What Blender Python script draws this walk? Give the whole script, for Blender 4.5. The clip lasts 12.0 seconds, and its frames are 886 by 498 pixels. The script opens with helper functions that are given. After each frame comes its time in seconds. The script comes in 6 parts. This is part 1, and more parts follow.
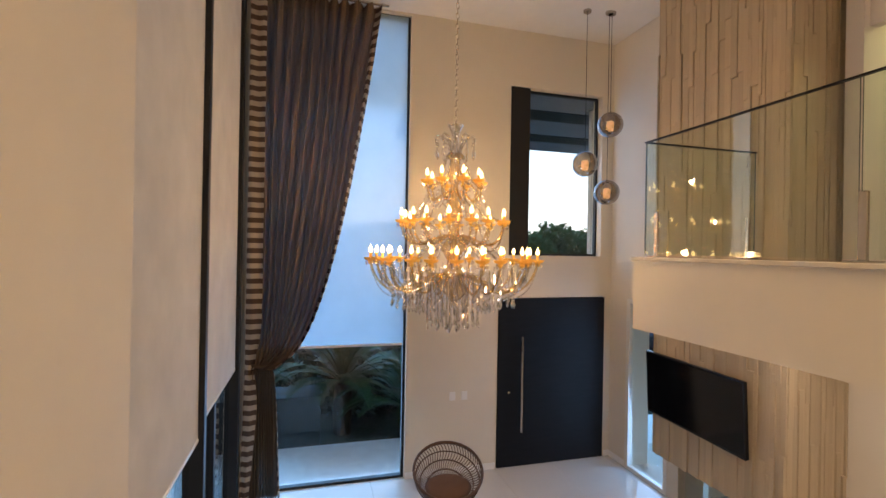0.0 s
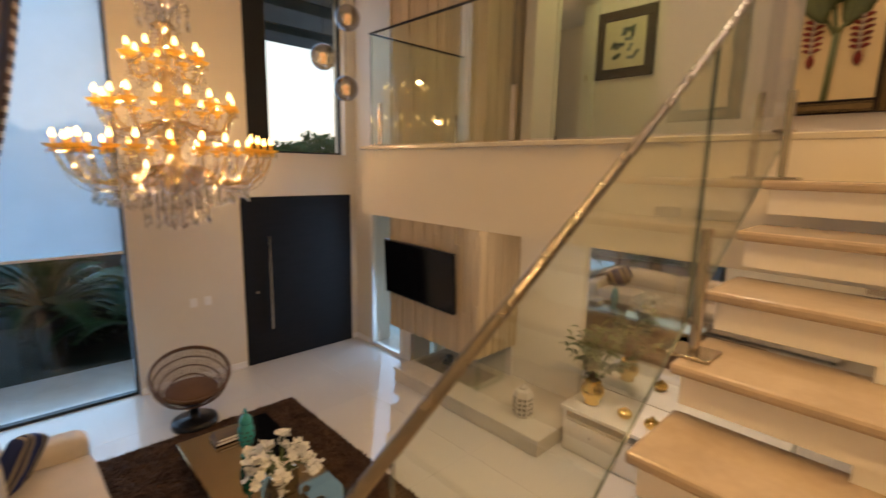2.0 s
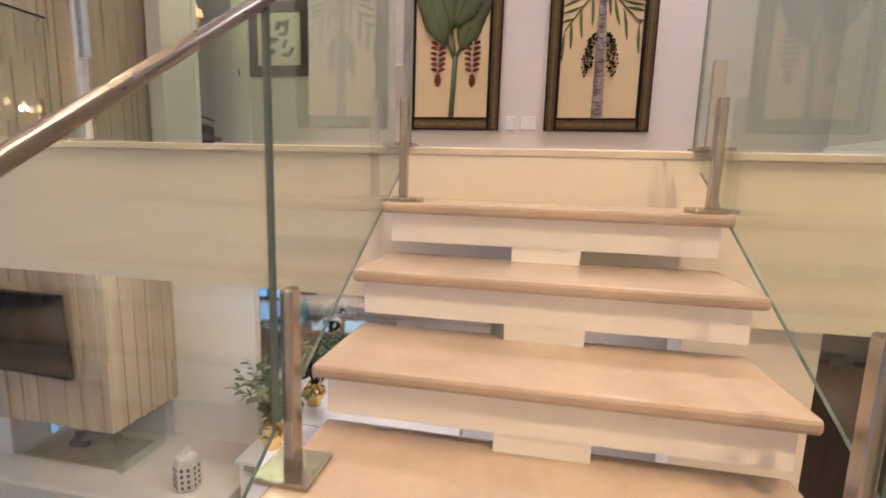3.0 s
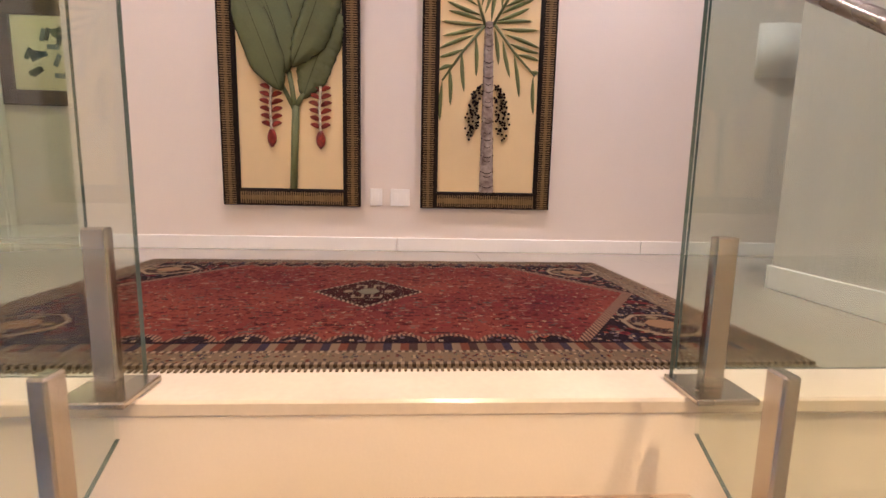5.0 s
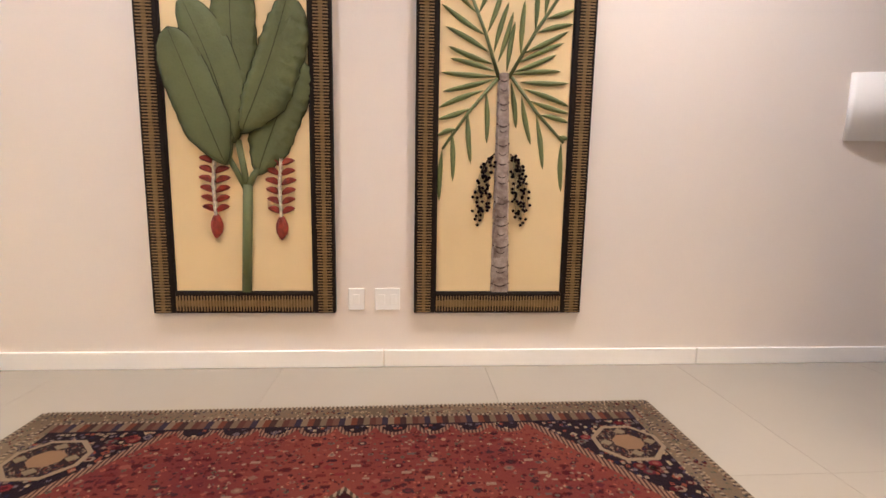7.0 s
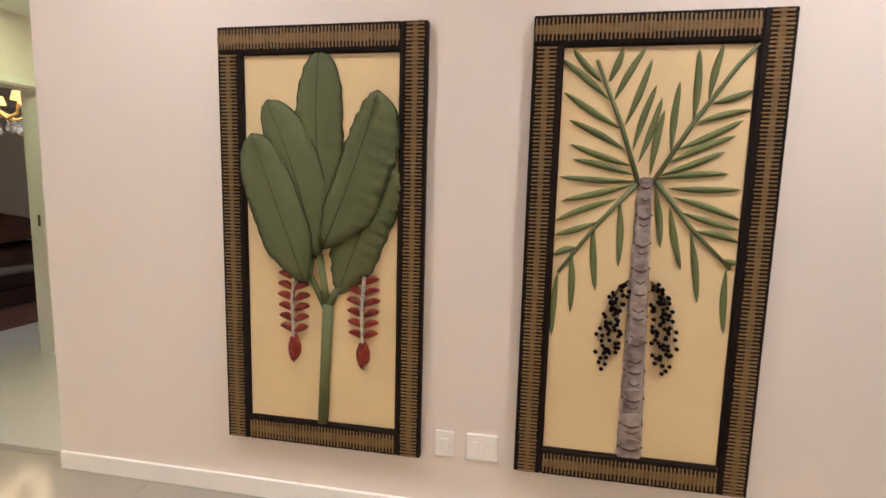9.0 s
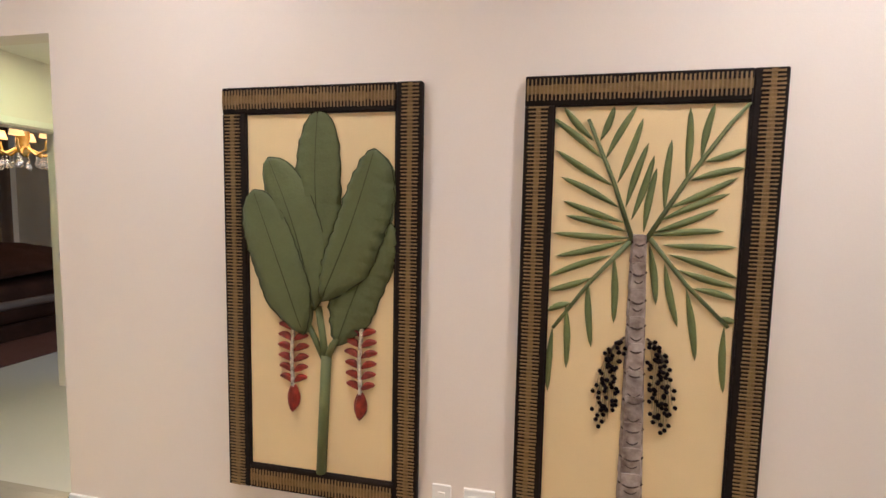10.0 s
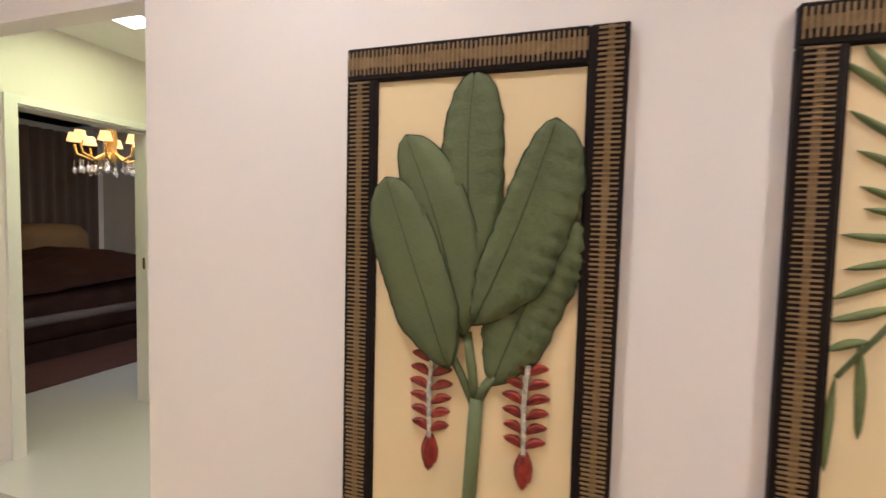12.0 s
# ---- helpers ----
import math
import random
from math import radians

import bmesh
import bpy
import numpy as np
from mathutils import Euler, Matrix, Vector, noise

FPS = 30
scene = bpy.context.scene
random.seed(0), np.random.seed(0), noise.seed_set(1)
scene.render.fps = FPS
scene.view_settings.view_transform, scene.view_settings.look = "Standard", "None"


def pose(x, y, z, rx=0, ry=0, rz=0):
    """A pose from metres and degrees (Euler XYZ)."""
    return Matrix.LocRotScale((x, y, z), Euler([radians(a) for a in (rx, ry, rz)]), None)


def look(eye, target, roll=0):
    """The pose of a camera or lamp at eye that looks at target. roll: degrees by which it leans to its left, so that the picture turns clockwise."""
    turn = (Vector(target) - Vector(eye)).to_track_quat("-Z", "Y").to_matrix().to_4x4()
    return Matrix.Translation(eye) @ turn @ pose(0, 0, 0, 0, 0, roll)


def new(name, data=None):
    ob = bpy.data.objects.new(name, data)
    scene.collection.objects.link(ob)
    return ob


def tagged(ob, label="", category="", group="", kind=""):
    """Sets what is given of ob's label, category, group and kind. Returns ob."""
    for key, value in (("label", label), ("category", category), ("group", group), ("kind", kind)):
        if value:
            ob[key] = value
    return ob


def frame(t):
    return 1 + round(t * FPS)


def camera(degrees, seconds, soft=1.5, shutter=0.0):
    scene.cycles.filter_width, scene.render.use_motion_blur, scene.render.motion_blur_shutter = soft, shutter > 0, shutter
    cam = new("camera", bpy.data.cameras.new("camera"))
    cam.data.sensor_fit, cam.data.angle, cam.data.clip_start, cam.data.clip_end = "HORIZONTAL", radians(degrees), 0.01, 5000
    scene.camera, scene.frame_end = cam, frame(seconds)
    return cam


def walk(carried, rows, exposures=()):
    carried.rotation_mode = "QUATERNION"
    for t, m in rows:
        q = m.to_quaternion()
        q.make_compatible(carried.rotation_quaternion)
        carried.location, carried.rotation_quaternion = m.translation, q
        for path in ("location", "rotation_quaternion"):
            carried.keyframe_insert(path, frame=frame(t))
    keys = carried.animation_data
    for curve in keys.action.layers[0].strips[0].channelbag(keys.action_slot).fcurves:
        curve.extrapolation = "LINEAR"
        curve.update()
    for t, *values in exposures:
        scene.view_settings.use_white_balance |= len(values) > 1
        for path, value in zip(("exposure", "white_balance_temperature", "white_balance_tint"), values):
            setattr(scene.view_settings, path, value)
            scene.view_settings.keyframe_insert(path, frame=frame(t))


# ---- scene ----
cam = camera(87.1, 12.0, shutter=0.22)
PATH = [
    (0, (0.165, 0.005, 3.183), (0.705, 1.93, 3.186), 1.0),
    (0.5, (0.058, -0.049, 3.131), (0.643, 1.863, 3.132), 1.1),
    (1, (-0.049, -0.087, 3.027), (0.736, 1.749, 2.913), 1.1),
    (1.5, (0.03, -0.129, 3.022), (0.986, 1.596, 2.691), 0.7),
    (2, (0.367, -0.3, 2.959), (1.729, 1.124, 2.614), 1.2),
    (2.5, (0.75, -0.328, 2.914), (2.588, 0.399, 2.607), 1.9),
    (3, (1.104, -0.313, 3.024), (3.046, 0.055, 2.722), 1.7),
    (3.5, (1.395, -0.348, 3.189), (3.366, -0.202, 2.884), 1.2),
    (3.7, (1.507, -0.368, 3.238), (3.487, -0.267, 2.972), 0.8),
    (5.3, (2.279, -0.339, 3.644), (4.254, -0.463, 3.351), 1.3),
    (5.5, (2.349, -0.379, 3.683), (4.328, -0.473, 3.413), 1.2),
    (6, (2.54, -0.359, 3.77), (4.518, -0.496, 3.506), 1.1),
    (6.5, (2.728, -0.349, 3.879), (4.705, -0.49, 3.612), 1.1),
    (7, (2.893, -0.343, 4.022), (4.868, -0.48, 3.739), 1.0),
    (7.5, (3.054, -0.31, 4.158), (5.026, -0.431, 3.847), 1.0),
    (9.3, (3.366, -0.38, 4.517), (5.315, 0.008, 4.286), 1.3),
    (9.5, (3.36, -0.404, 4.565), (5.306, -0.005, 4.333), 1.1),
    (10, (3.369, -0.428, 4.569), (5.319, -0.017, 4.402), 1.1),
    (10.5, (3.389, -0.445, 4.553), (5.34, -0.025, 4.423), 1.2),
    (11, (3.426, -0.429, 4.531), (5.372, 0.019, 4.414), 1.1),
    (11.5, (3.578, -0.263, 4.542), (5.493, 0.292, 4.391), 1.1),
    (12, (3.716, 0.062, 4.503), (5.613, 0.684, 4.39), 1.4),
]
walk(cam, [(t, look(eye, target, roll)) for t, eye, target, roll in PATH],
     exposures=[(0, -0.66, 7000, 14), (1.5, -0.62, 7050, 15), (2.0, -0.83, 8500, 15), (2.5, -0.57, 7000, 15), (3.0, -0.12, 5400, 17), (3.7, -0.06, 5350, 21), (5.5, 0.07, 6000, 23), (6.0, 0.2, 6050, 19), (6.5, 0.22, 5850, 14), (7.5, 0.2, 5700, 11), (9.4, -0.06, 5600, 9), (11.0, -0.03, 5600, 9), (11.5, 0.08, 5500, 9), (12.0, 0.07, 5400, 9)])


# ---- light and exposure ----
world = bpy.data.worlds.new("dusk")
scene.world = world
world.use_nodes = True
wn = world.node_tree
sky = wn.nodes.new("ShaderNodeTexSky")
sky.sky_type = "NISHITA"
sky.sun_disc = False
sky.sun_elevation = radians(30)
sky.sun_rotation = radians(180)
wn.nodes["Background"].inputs["Strength"].default_value = 0.15
wn.links.new(sky.outputs[0], wn.nodes["Background"].inputs["Color"])


def lamp(name, kind, place, energy, colour, size=0.1, target=None, spread=180):
    data = bpy.data.lights.new(name, kind)
    data.energy, data.color = energy, colour
    if kind == "AREA":
        data.size, data.spread = size, radians(spread)
    elif kind == "SUN":
        data.angle = radians(size)
    else:
        data.shadow_soft_size = size
    ob = new(name, data)
    ob.matrix_world = look(place, target) if target else pose(*place)
    return ob


SUN = lamp("sun", "SUN", (14, 40, 46), 8.5, (0.16, 0.52, 1.0), 40, (0, 0, 0))
WARM = (1.0, 0.69, 0.36)
SOFT = (1.0, 0.85, 0.72)
AMBER = (1.0, 0.69, 0.345)
BLUE = (0.28, 0.54, 1.0)

# ---- materials ----


def mat(name, colour, rough=0.5, metal=0.0, vary=0.08, scale=6.0, bump=0.0, bump_scale=60.0, colour2=None, coat=0.0, spec=0.5,
        stretch=(1, 1, 1), per_object=0.0, emit=None, power=0.0, alpha=None):
    """A procedural material: two colours mixed by noise at two scales, uneven gloss and fine relief."""
    m = bpy.data.materials.new(name)
    m.use_nodes = True
    n, l = m.node_tree.nodes, m.node_tree.links
    b = n["Principled BSDF"]
    b.inputs["Roughness"].default_value = rough
    b.inputs["Metallic"].default_value = metal
    b.inputs["Coat Weight"].default_value = coat
    b.inputs["Specular IOR Level"].default_value = spec
    co = n.new("ShaderNodeTexCoord")
    mp = n.new("ShaderNodeMapping")
    mp.inputs["Scale"].default_value = stretch
    l.new(co.outputs["Object"], mp.inputs["Vector"])
    big = n.new("ShaderNodeTexNoise")
    big.inputs["Scale"].default_value = scale
    big.inputs["Detail"].default_value = 5
    l.new(mp.outputs[0], big.inputs["Vector"])
    fine = n.new("ShaderNodeTexNoise")
    fine.inputs["Scale"].default_value = bump_scale
    fine.inputs["Detail"].default_value = 4
    l.new(mp.outputs[0], fine.inputs["Vector"])
    c2 = colour2 or tuple(max(0, c * (1 - vary * 2)) for c in colour)
    mix = n.new("ShaderNodeMix")
    mix.data_type = "RGBA"
    add = n.new("ShaderNodeMath")
    add.operation = "MULTIPLY_ADD"
    l.new(fine.outputs["Fac"], add.inputs[0])
    add.inputs[1].default_value = 0.4
    l.new(big.outputs["Fac"], add.inputs[2])
    ramp = n.new("ShaderNodeMapRange")
    ramp.inputs["From Min"].default_value = 0.45
    ramp.inputs["From Max"].default_value = 0.95
    l.new(add.outputs[0], ramp.inputs["Value"])
    l.new(ramp.outputs[0], mix.inputs["Factor"])
    mix.inputs["A"].default_value = (*colour, 1)
    mix.inputs["B"].default_value = (*c2, 1)
    out = mix.outputs["Result"]
    if per_object:
        info = n.new("ShaderNodeObjectInfo")
        hsv = n.new("ShaderNodeHueSaturation")
        mr = n.new("ShaderNodeMapRange")
        mr.inputs["To Min"].default_value = 1 - per_object
        mr.inputs["To Max"].default_value = 1 + per_object
        l.new(info.outputs["Random"], mr.inputs["Value"])
        l.new(mr.outputs[0], hsv.inputs["Value"])
        l.new(out, hsv.inputs["Color"])
        out = hsv.outputs["Color"]
    l.new(out, b.inputs["Base Color"])
    rr = n.new("ShaderNodeMapRange")
    rr.inputs["To Min"].default_value = max(0.0, rough - 0.06)
    rr.inputs["To Max"].default_value = min(1.0, rough + 0.06)
    l.new(big.outputs["Fac"], rr.inputs["Value"])
    l.new(rr.outputs[0], b.inputs["Roughness"])
    if bump:
        bp = n.new("ShaderNodeBump")
        bp.inputs["Strength"].default_value = bump
        bp.inputs["Distance"].default_value = 0.01
        l.new(fine.outputs["Fac"], bp.inputs["Height"])
        l.new(bp.outputs[0], b.inputs["Normal"])
    if emit:
        b.inputs["Emission Color"].default_value = (*emit, 1)
        b.inputs["Emission Strength"].default_value = power
    if alpha is not None:
        b.inputs["Alpha"].default_value = alpha
    return m


def glass_mat(name, colour=(0.97, 1, 0.98), gloss=0.0, rough=0.0, strength=1.0):
    """Clear sheet glass: transparent, with a mirror image that grows by Fresnel."""
    m = bpy.data.materials.new(name)
    m.use_nodes = True
    n, l = m.node_tree.nodes, m.node_tree.links
    n.remove(n["Principled BSDF"])
    t = n.new("ShaderNodeBsdfTransparent")
    t.inputs["Color"].default_value = (*colour, 1)
    g = n.new("ShaderNodeBsdfGlossy")
    g.inputs["Roughness"].default_value = rough
    f = n.new("ShaderNodeLayerWeight")
    f.inputs["Blend"].default_value = 0.5
    pw = n.new("ShaderNodeMath")
    pw.operation = "POWER"
    pw.inputs[1].default_value = 5.0
    l.new(f.outputs["Facing"], pw.inputs[0])
    mul = n.new("ShaderNodeMath")
    mul.operation = "MULTIPLY_ADD"
    mul.inputs[1].default_value = strength
    mul.inputs[2].default_value = gloss + 0.04
    mul.use_clamp = True
    mix = n.new("ShaderNodeMixShader")
    l.new(pw.outputs[0], mul.inputs[0])
    l.new(mul.outputs[0], mix.inputs[0])
    l.new(t.outputs[0], mix.inputs[1])
    l.new(g.outputs[0], mix.inputs[2])
    l.new(mix.outputs[0], n["Material Output"].inputs["Surface"])
    return m


def cloth_mat(name, colour, through_part=0.5, open_part=0.0, scale=300.0, colour2=None, stripes=0.0):
    """Thin cloth that lets light through; open_part is the share of holes in the weave."""
    m = mat(name, colour, 0.9, vary=0.1, scale=3, bump=0.2, bump_scale=scale, colour2=colour2, spec=0.1)
    n, l = m.node_tree.nodes, m.node_tree.links
    b = n["Principled BSDF"]
    tr = n.new("ShaderNodeBsdfTranslucent")
    tr.inputs["Color"].default_value = (*colour, 1)
    mix = n.new("ShaderNodeMixShader")
    mix.inputs[0].default_value = through_part
    l.new(b.outputs[0], mix.inputs[1])
    l.new(tr.outputs[0], mix.inputs[2])
    out = mix.outputs[0]
    if open_part:
        hole = n.new("ShaderNodeBsdfTransparent")
        mix2 = n.new("ShaderNodeMixShader")
        mix2.inputs[0].default_value = open_part
        l.new(out, mix2.inputs[1])
        l.new(hole.outputs[0], mix2.inputs[2])
        out = mix2.outputs[0]
    l.new(out, n["Material Output"].inputs["Surface"])
    return m


def glow(name, colour, power):
    m = bpy.data.materials.new(name)
    m.use_nodes = True
    b = m.node_tree.nodes["Principled BSDF"]
    b.inputs["Base Color"].default_value = (*colour, 1)
    b.inputs["Emission Color"].default_value = (*colour, 1)
    b.inputs["Emission Strength"].default_value = power
    return m


M_WALL = mat("plaster", (0.78, 0.72, 0.63), 0.75, vary=0.03, scale=1.5, bump=0.05, bump_scale=150)
M_WALL2 = mat("plaster_hall", (0.8, 0.735, 0.695), 0.75, vary=0.02, scale=1.5, bump=0.05, bump_scale=150)
M_GREY = mat("textured_plaster", (0.62, 0.6, 0.58), 0.8, vary=0.06, scale=8, bump=0.5, bump_scale=40, stretch=(1, 1, 0.3))
M_CEIL = mat("ceiling_paint", (0.85, 0.83, 0.8), 0.8, vary=0.02)
M_FLOOR = mat("porcelain_floor", (0.63, 0.61, 0.585), 0.07, vary=0.02, scale=2, coat=0.3, per_object=0.02)
# same porcelain as M_FLOOR, darkened to hold back the light on the hall floor
M_FLOOR_DIMMED = mat("porcelain_hall_dimmed", (0.37, 0.335, 0.295), 0.12, vary=0.02, scale=2, per_object=0.02)
M_GROUT = mat("grout", (0.6, 0.57, 0.53), 0.7)
M_MARBLE = mat("beige_marble", (0.52, 0.42, 0.34), 0.19, vary=0.1, scale=5, bump_scale=30, colour2=(0.42, 0.33, 0.265), coat=0.1)
M_STONE = mat("cream_limestone", (0.7, 0.63, 0.53), 0.19, vary=0.08, scale=4)
M_RISER = mat("white_riser_paint", (0.92, 0.9, 0.9), 0.45, vary=0.03, scale=3, bump=0.04)
M_WHITE = mat("white_lacquer", (0.82, 0.8, 0.76), 0.36, vary=0.02, coat=0.2)
M_SKIRT = mat("white_skirting", (0.9, 0.89, 0.89), 0.35, vary=0.02)
M_DOOR = mat("black_door_paint", (0.007, 0.008, 0.011), 0.55, spec=0.25, vary=0.1, scale=4, bump=0.1, bump_scale=30, stretch=(1, 1, 6))
M_STEEL = mat("brushed_steel", (0.55, 0.5, 0.44), 0.25, 1.0, vary=0.08, scale=20, stretch=(1, 1, 0.1))
M_RAIL = mat("satin_steel_tube", (0.3, 0.27, 0.24), 0.28, 1.0, vary=0.12, scale=14)
M_FRAME = mat("dark_aluminium", (0.02, 0.021, 0.024), 0.4, 0.3)
M_CLAD = mat("pale_wood_cladding", (0.56, 0.45, 0.31), 0.6, vary=0.12, scale=6, bump=0.15, bump_scale=60, colour2=(0.46, 0.36, 0.24), stretch=(6, 6, 0.5), per_object=0.08)
M_GLASS = glass_mat("clear_glass", (0.93, 0.965, 0.93), 0.012, 0.0, 1.25)
M_WINDOW = glass_mat("window_glass", (0.95, 0.98, 0.98), 0.0)
M_EDGE = mat("glass_edge", (0.1, 0.14, 0.135), 0.06, coat=0.6)
M_MIRROR = mat("mirror_silver", (0.88, 0.9, 0.89), 0.01, 1.0, vary=0.0)
M_BLACKGLASS = mat("screen_black", (0.003, 0.003, 0.004), 0.12, vary=0.0, spec=0.35)
M_GOLD = mat("polished_gold", (0.85, 0.58, 0.22), 0.14, 1.0, vary=0.05)
M_SOFA = mat("cream_upholstery", (0.66, 0.58, 0.5), 0.9, vary=0.06, scale=4, bump=0.3, bump_scale=220)
M_SHAG = mat("brown_shag", (0.1, 0.052, 0.031), 0.9, scale=5, colour2=(0.042, 0.02, 0.012), bump=0.9, bump_scale=70)
M_BRONZE = mat("bronze_mirror_glass", (0.33, 0.25, 0.15), 0.03, 1.0, vary=0.02)
M_RATTAN = mat("dark_rattan", (0.12, 0.055, 0.028), 0.45, vary=0.2, scale=20, bump=0.3)
M_BLACK = mat("black_metal", (0.012, 0.012, 0.014), 0.3, 0.4)
M_LEAF = mat("leaf_green", (0.075, 0.12, 0.03), 0.5, vary=0.25, scale=8, per_object=0.2)
M_CYCAS = mat("cycad_green", (0.03, 0.085, 0.026), 0.6, vary=0.25, scale=5, per_object=0.35, spec=0.2)
M_TRUNK = mat("palm_trunk", (0.1, 0.065, 0.04), 0.9, bump=0.9, bump_scale=20)

# ---- building helpers ----


def box(bm, x0, y0, z0, x1, y1, z1, bevel=0.0, segments=1):
    """Adds a box between two corners to bm, with rounded edges if asked."""
    v = bmesh.ops.create_cube(bm, size=1.0)["verts"]
    for p in v:
        p.co = Vector(((x0 + x1) / 2 + p.co.x * (x1 - x0), (y0 + y1) / 2 + p.co.y * (y1 - y0), (z0 + z1) / 2 + p.co.z * (z1 - z0)))
    if bevel:
        edges = list({e for p in v for e in p.link_edges})
        bmesh.ops.bevel(bm, geom=edges, offset=bevel, segments=segments, profile=0.5, affect="EDGES")
    return bm


def boxes(*rows, bevel=0.0, segments=1):
    bm = bmesh.new()
    for r in rows:
        box(bm, *r, bevel=bevel, segments=segments)
    return bm


def lathe(bm, profile, sides=24, centre=(0, 0, 0), sx=1.0, sy=1.0):
    """Turns a profile of (radius, height) pairs about z."""
    rings = []
    for r, z in profile:
        rings.append([bm.verts.new((centre[0] + sx * r * math.cos(2 * math.pi * i / sides), centre[1] + sy * r * math.sin(2 * math.pi * i / sides), centre[2] + z)) for i in range(sides)])
    for a, b in zip(rings, rings[1:]):
        for i in range(sides):
            bm.faces.new((a[i], a[(i + 1) % sides], b[(i + 1) % sides], b[i]))
    if profile[0][0] > 0.0005:
        bm.faces.new(rings[0][::-1])
    if profile[-1][0] > 0.0005:
        bm.faces.new(rings[-1])
    return bm


def tube(bm, points, radius, sides=8, taper=1.0):
    """A round bar along a line of points."""
    pts = [Vector(p) for p in points]
    rings = []
    up = Vector((0.13, 0.07, 1))
    for i, p in enumerate(pts):
        d = (pts[min(i + 1, len(pts) - 1)] - pts[max(i - 1, 0)]).normalized()
        a = d.cross(up)
        if a.length < 0.05:
            a = d.cross(Vector((1, 0, 0)))
        a.normalize()
        b = d.cross(a)
        r = radius * (1 + (taper - 1) * i / max(1, len(pts) - 1))
        rings.append([bm.verts.new(p + r * (math.cos(2 * math.pi * k / sides) * a + math.sin(2 * math.pi * k / sides) * b)) for k in range(sides)])
    for a, b in zip(rings, rings[1:]):
        for k in range(sides):
            bm.faces.new((a[k], a[(k + 1) % sides], b[(k + 1) % sides], b[k]))
    bm.faces.new(rings[0][::-1])
    bm.faces.new(rings[-1])
    return bm


def part(name, bm, material, parent=None, label="", smooth=False):
    """Links a bmesh as one mesh object under a thing or a part."""
    me = bpy.data.meshes.new(name)
    bmesh.ops.recalc_face_normals(bm, faces=bm.faces)
    bm.to_mesh(me)
    bm.free()
    if smooth:
        for p in me.polygons:
            p.use_smooth = True
    me.materials.append(material)
    ob = new(name, me)
    ob.parent = parent
    if label:
        tagged(ob, label)
    return ob


def piece(name, mesh, parent, m):
    """An object of its own on a shared mesh."""
    ob = new(name, mesh)
    ob.parent = parent
    ob.matrix_basis = m
    return ob


def thing(name, place, label, category, group=""):
    ob = new(name)
    ob.empty_display_size = 0.1
    ob.location = place
    return tagged(ob, label, category, group)


def structure(name, bm, material, label, category=""):
    return tagged(part(name, bm, material), label, category or name.split("_")[0], kind="structure")


def shared(bm, material, name="piece"):
    me = bpy.data.meshes.new(name)
    bmesh.ops.recalc_face_normals(bm, faces=bm.faces)
    bm.to_mesh(me)
    bm.free()
    me.materials.append(material)
    return me


# ---- structure: the double-height living room, the stair hall and the corridor ----
UP, CEIL = 3.15, 6.45           # hall floor and ceiling
FY, LX, RX, BY = 6.35, -0.62, 4.7, -3.6   # front, side and back walls
HX = 5.03                       # wall with the pictures
EDGE = 3.03                     # front of the hall slab
RISE, RUN, NOSE1 = 0.19, 0.272, 2.707
LAND = UP - 9 * RISE

# front wall round the tall window, the door and the upper window
structure("wall_north", boxes(
    (LX - 0.25, FY, 0, -0.5, FY + 0.25, CEIL), (1.44, FY, 0, 2.80, FY + 0.25, CEIL), (-0.5, FY, 6.42, 1.44, FY + 0.25, CEIL),
    (2.80, FY, 2.49, 4.585, FY + 0.25, 3.12), (2.80, FY, 3.12, 2.95, FY + 0.25, 5.62), (2.80, FY, 5.62, 4.585, FY + 0.25, CEIL),
    (4.50, FY, 3.12, 4.585, FY + 0.25, 5.62), (4.585, FY, 0, RX + 0.4, FY + 0.25, CEIL)), M_WALL, "warm cream painted plaster wall beside the entrance door", "wall")
# east wall with the side glass door, the chimney bay and the picture wall above
structure("wall_east", boxes(
    (RX, 5.95, 0, RX + 0.4, FY, CEIL), (RX, 4.9, 2.5, RX + 0.4, 5.95, CEIL), (RX, 4.9, 0, RX + 0.4, 5.1, 2.5),
    (5.18, 2.26, 0, 5.35, 4.9, UP - 0.1), (5.18, BY, 0, 5.35, 2.26, UP - 0.1)), M_WALL, "cream plaster wall behind the chimney and mirror", "wall")
structure("wall_hall", boxes((HX, BY, UP, HX + 0.1, 1.66, CEIL), (HX, 1.66, 5.29, HX + 0.1, 3.05, CEIL)), M_WALL2, "pale blush painted hall wall with framed pictures", "wall")
for row in ((4.95, 3.05, UP, 5.4, 3.2, 5.9), (6.22, 3.05, UP, 6.4, 3.2, 5.9), (5.4, 3.05, 5.09, 6.22, 3.2, 5.9), (6.3, 1.56, UP, 6.4, 3.05, 5.9), (HX + 0.1, 1.56, UP, 6.3, 1.66, 5.9)):
    structure("wall_corridor", boxes(row), M_WALL2, "cream corridor wall lit by a ceiling lamp", "wall")
structure("wall_west", boxes((LX - 0.25, BY, 0, LX, 2.42, CEIL), (LX - 0.25, 2.42, 6.3, LX, FY, CEIL)), M_WALL, "cream plaster wall beside the blinds", "wall")
structure("wall_south", boxes((LX - 0.25, BY - 0.2, 0, 6.6, BY, CEIL)), M_WALL, "plain cream back wall", "wall")
structure("wall_stair", boxes((2.0, -1.98, UP - 0.7, 4.07, -1.88, CEIL), (3.97, BY, UP, 4.07, -1.98, CEIL)), M_GREY, "grey-white textured plaster wall beside the stair", "wall")
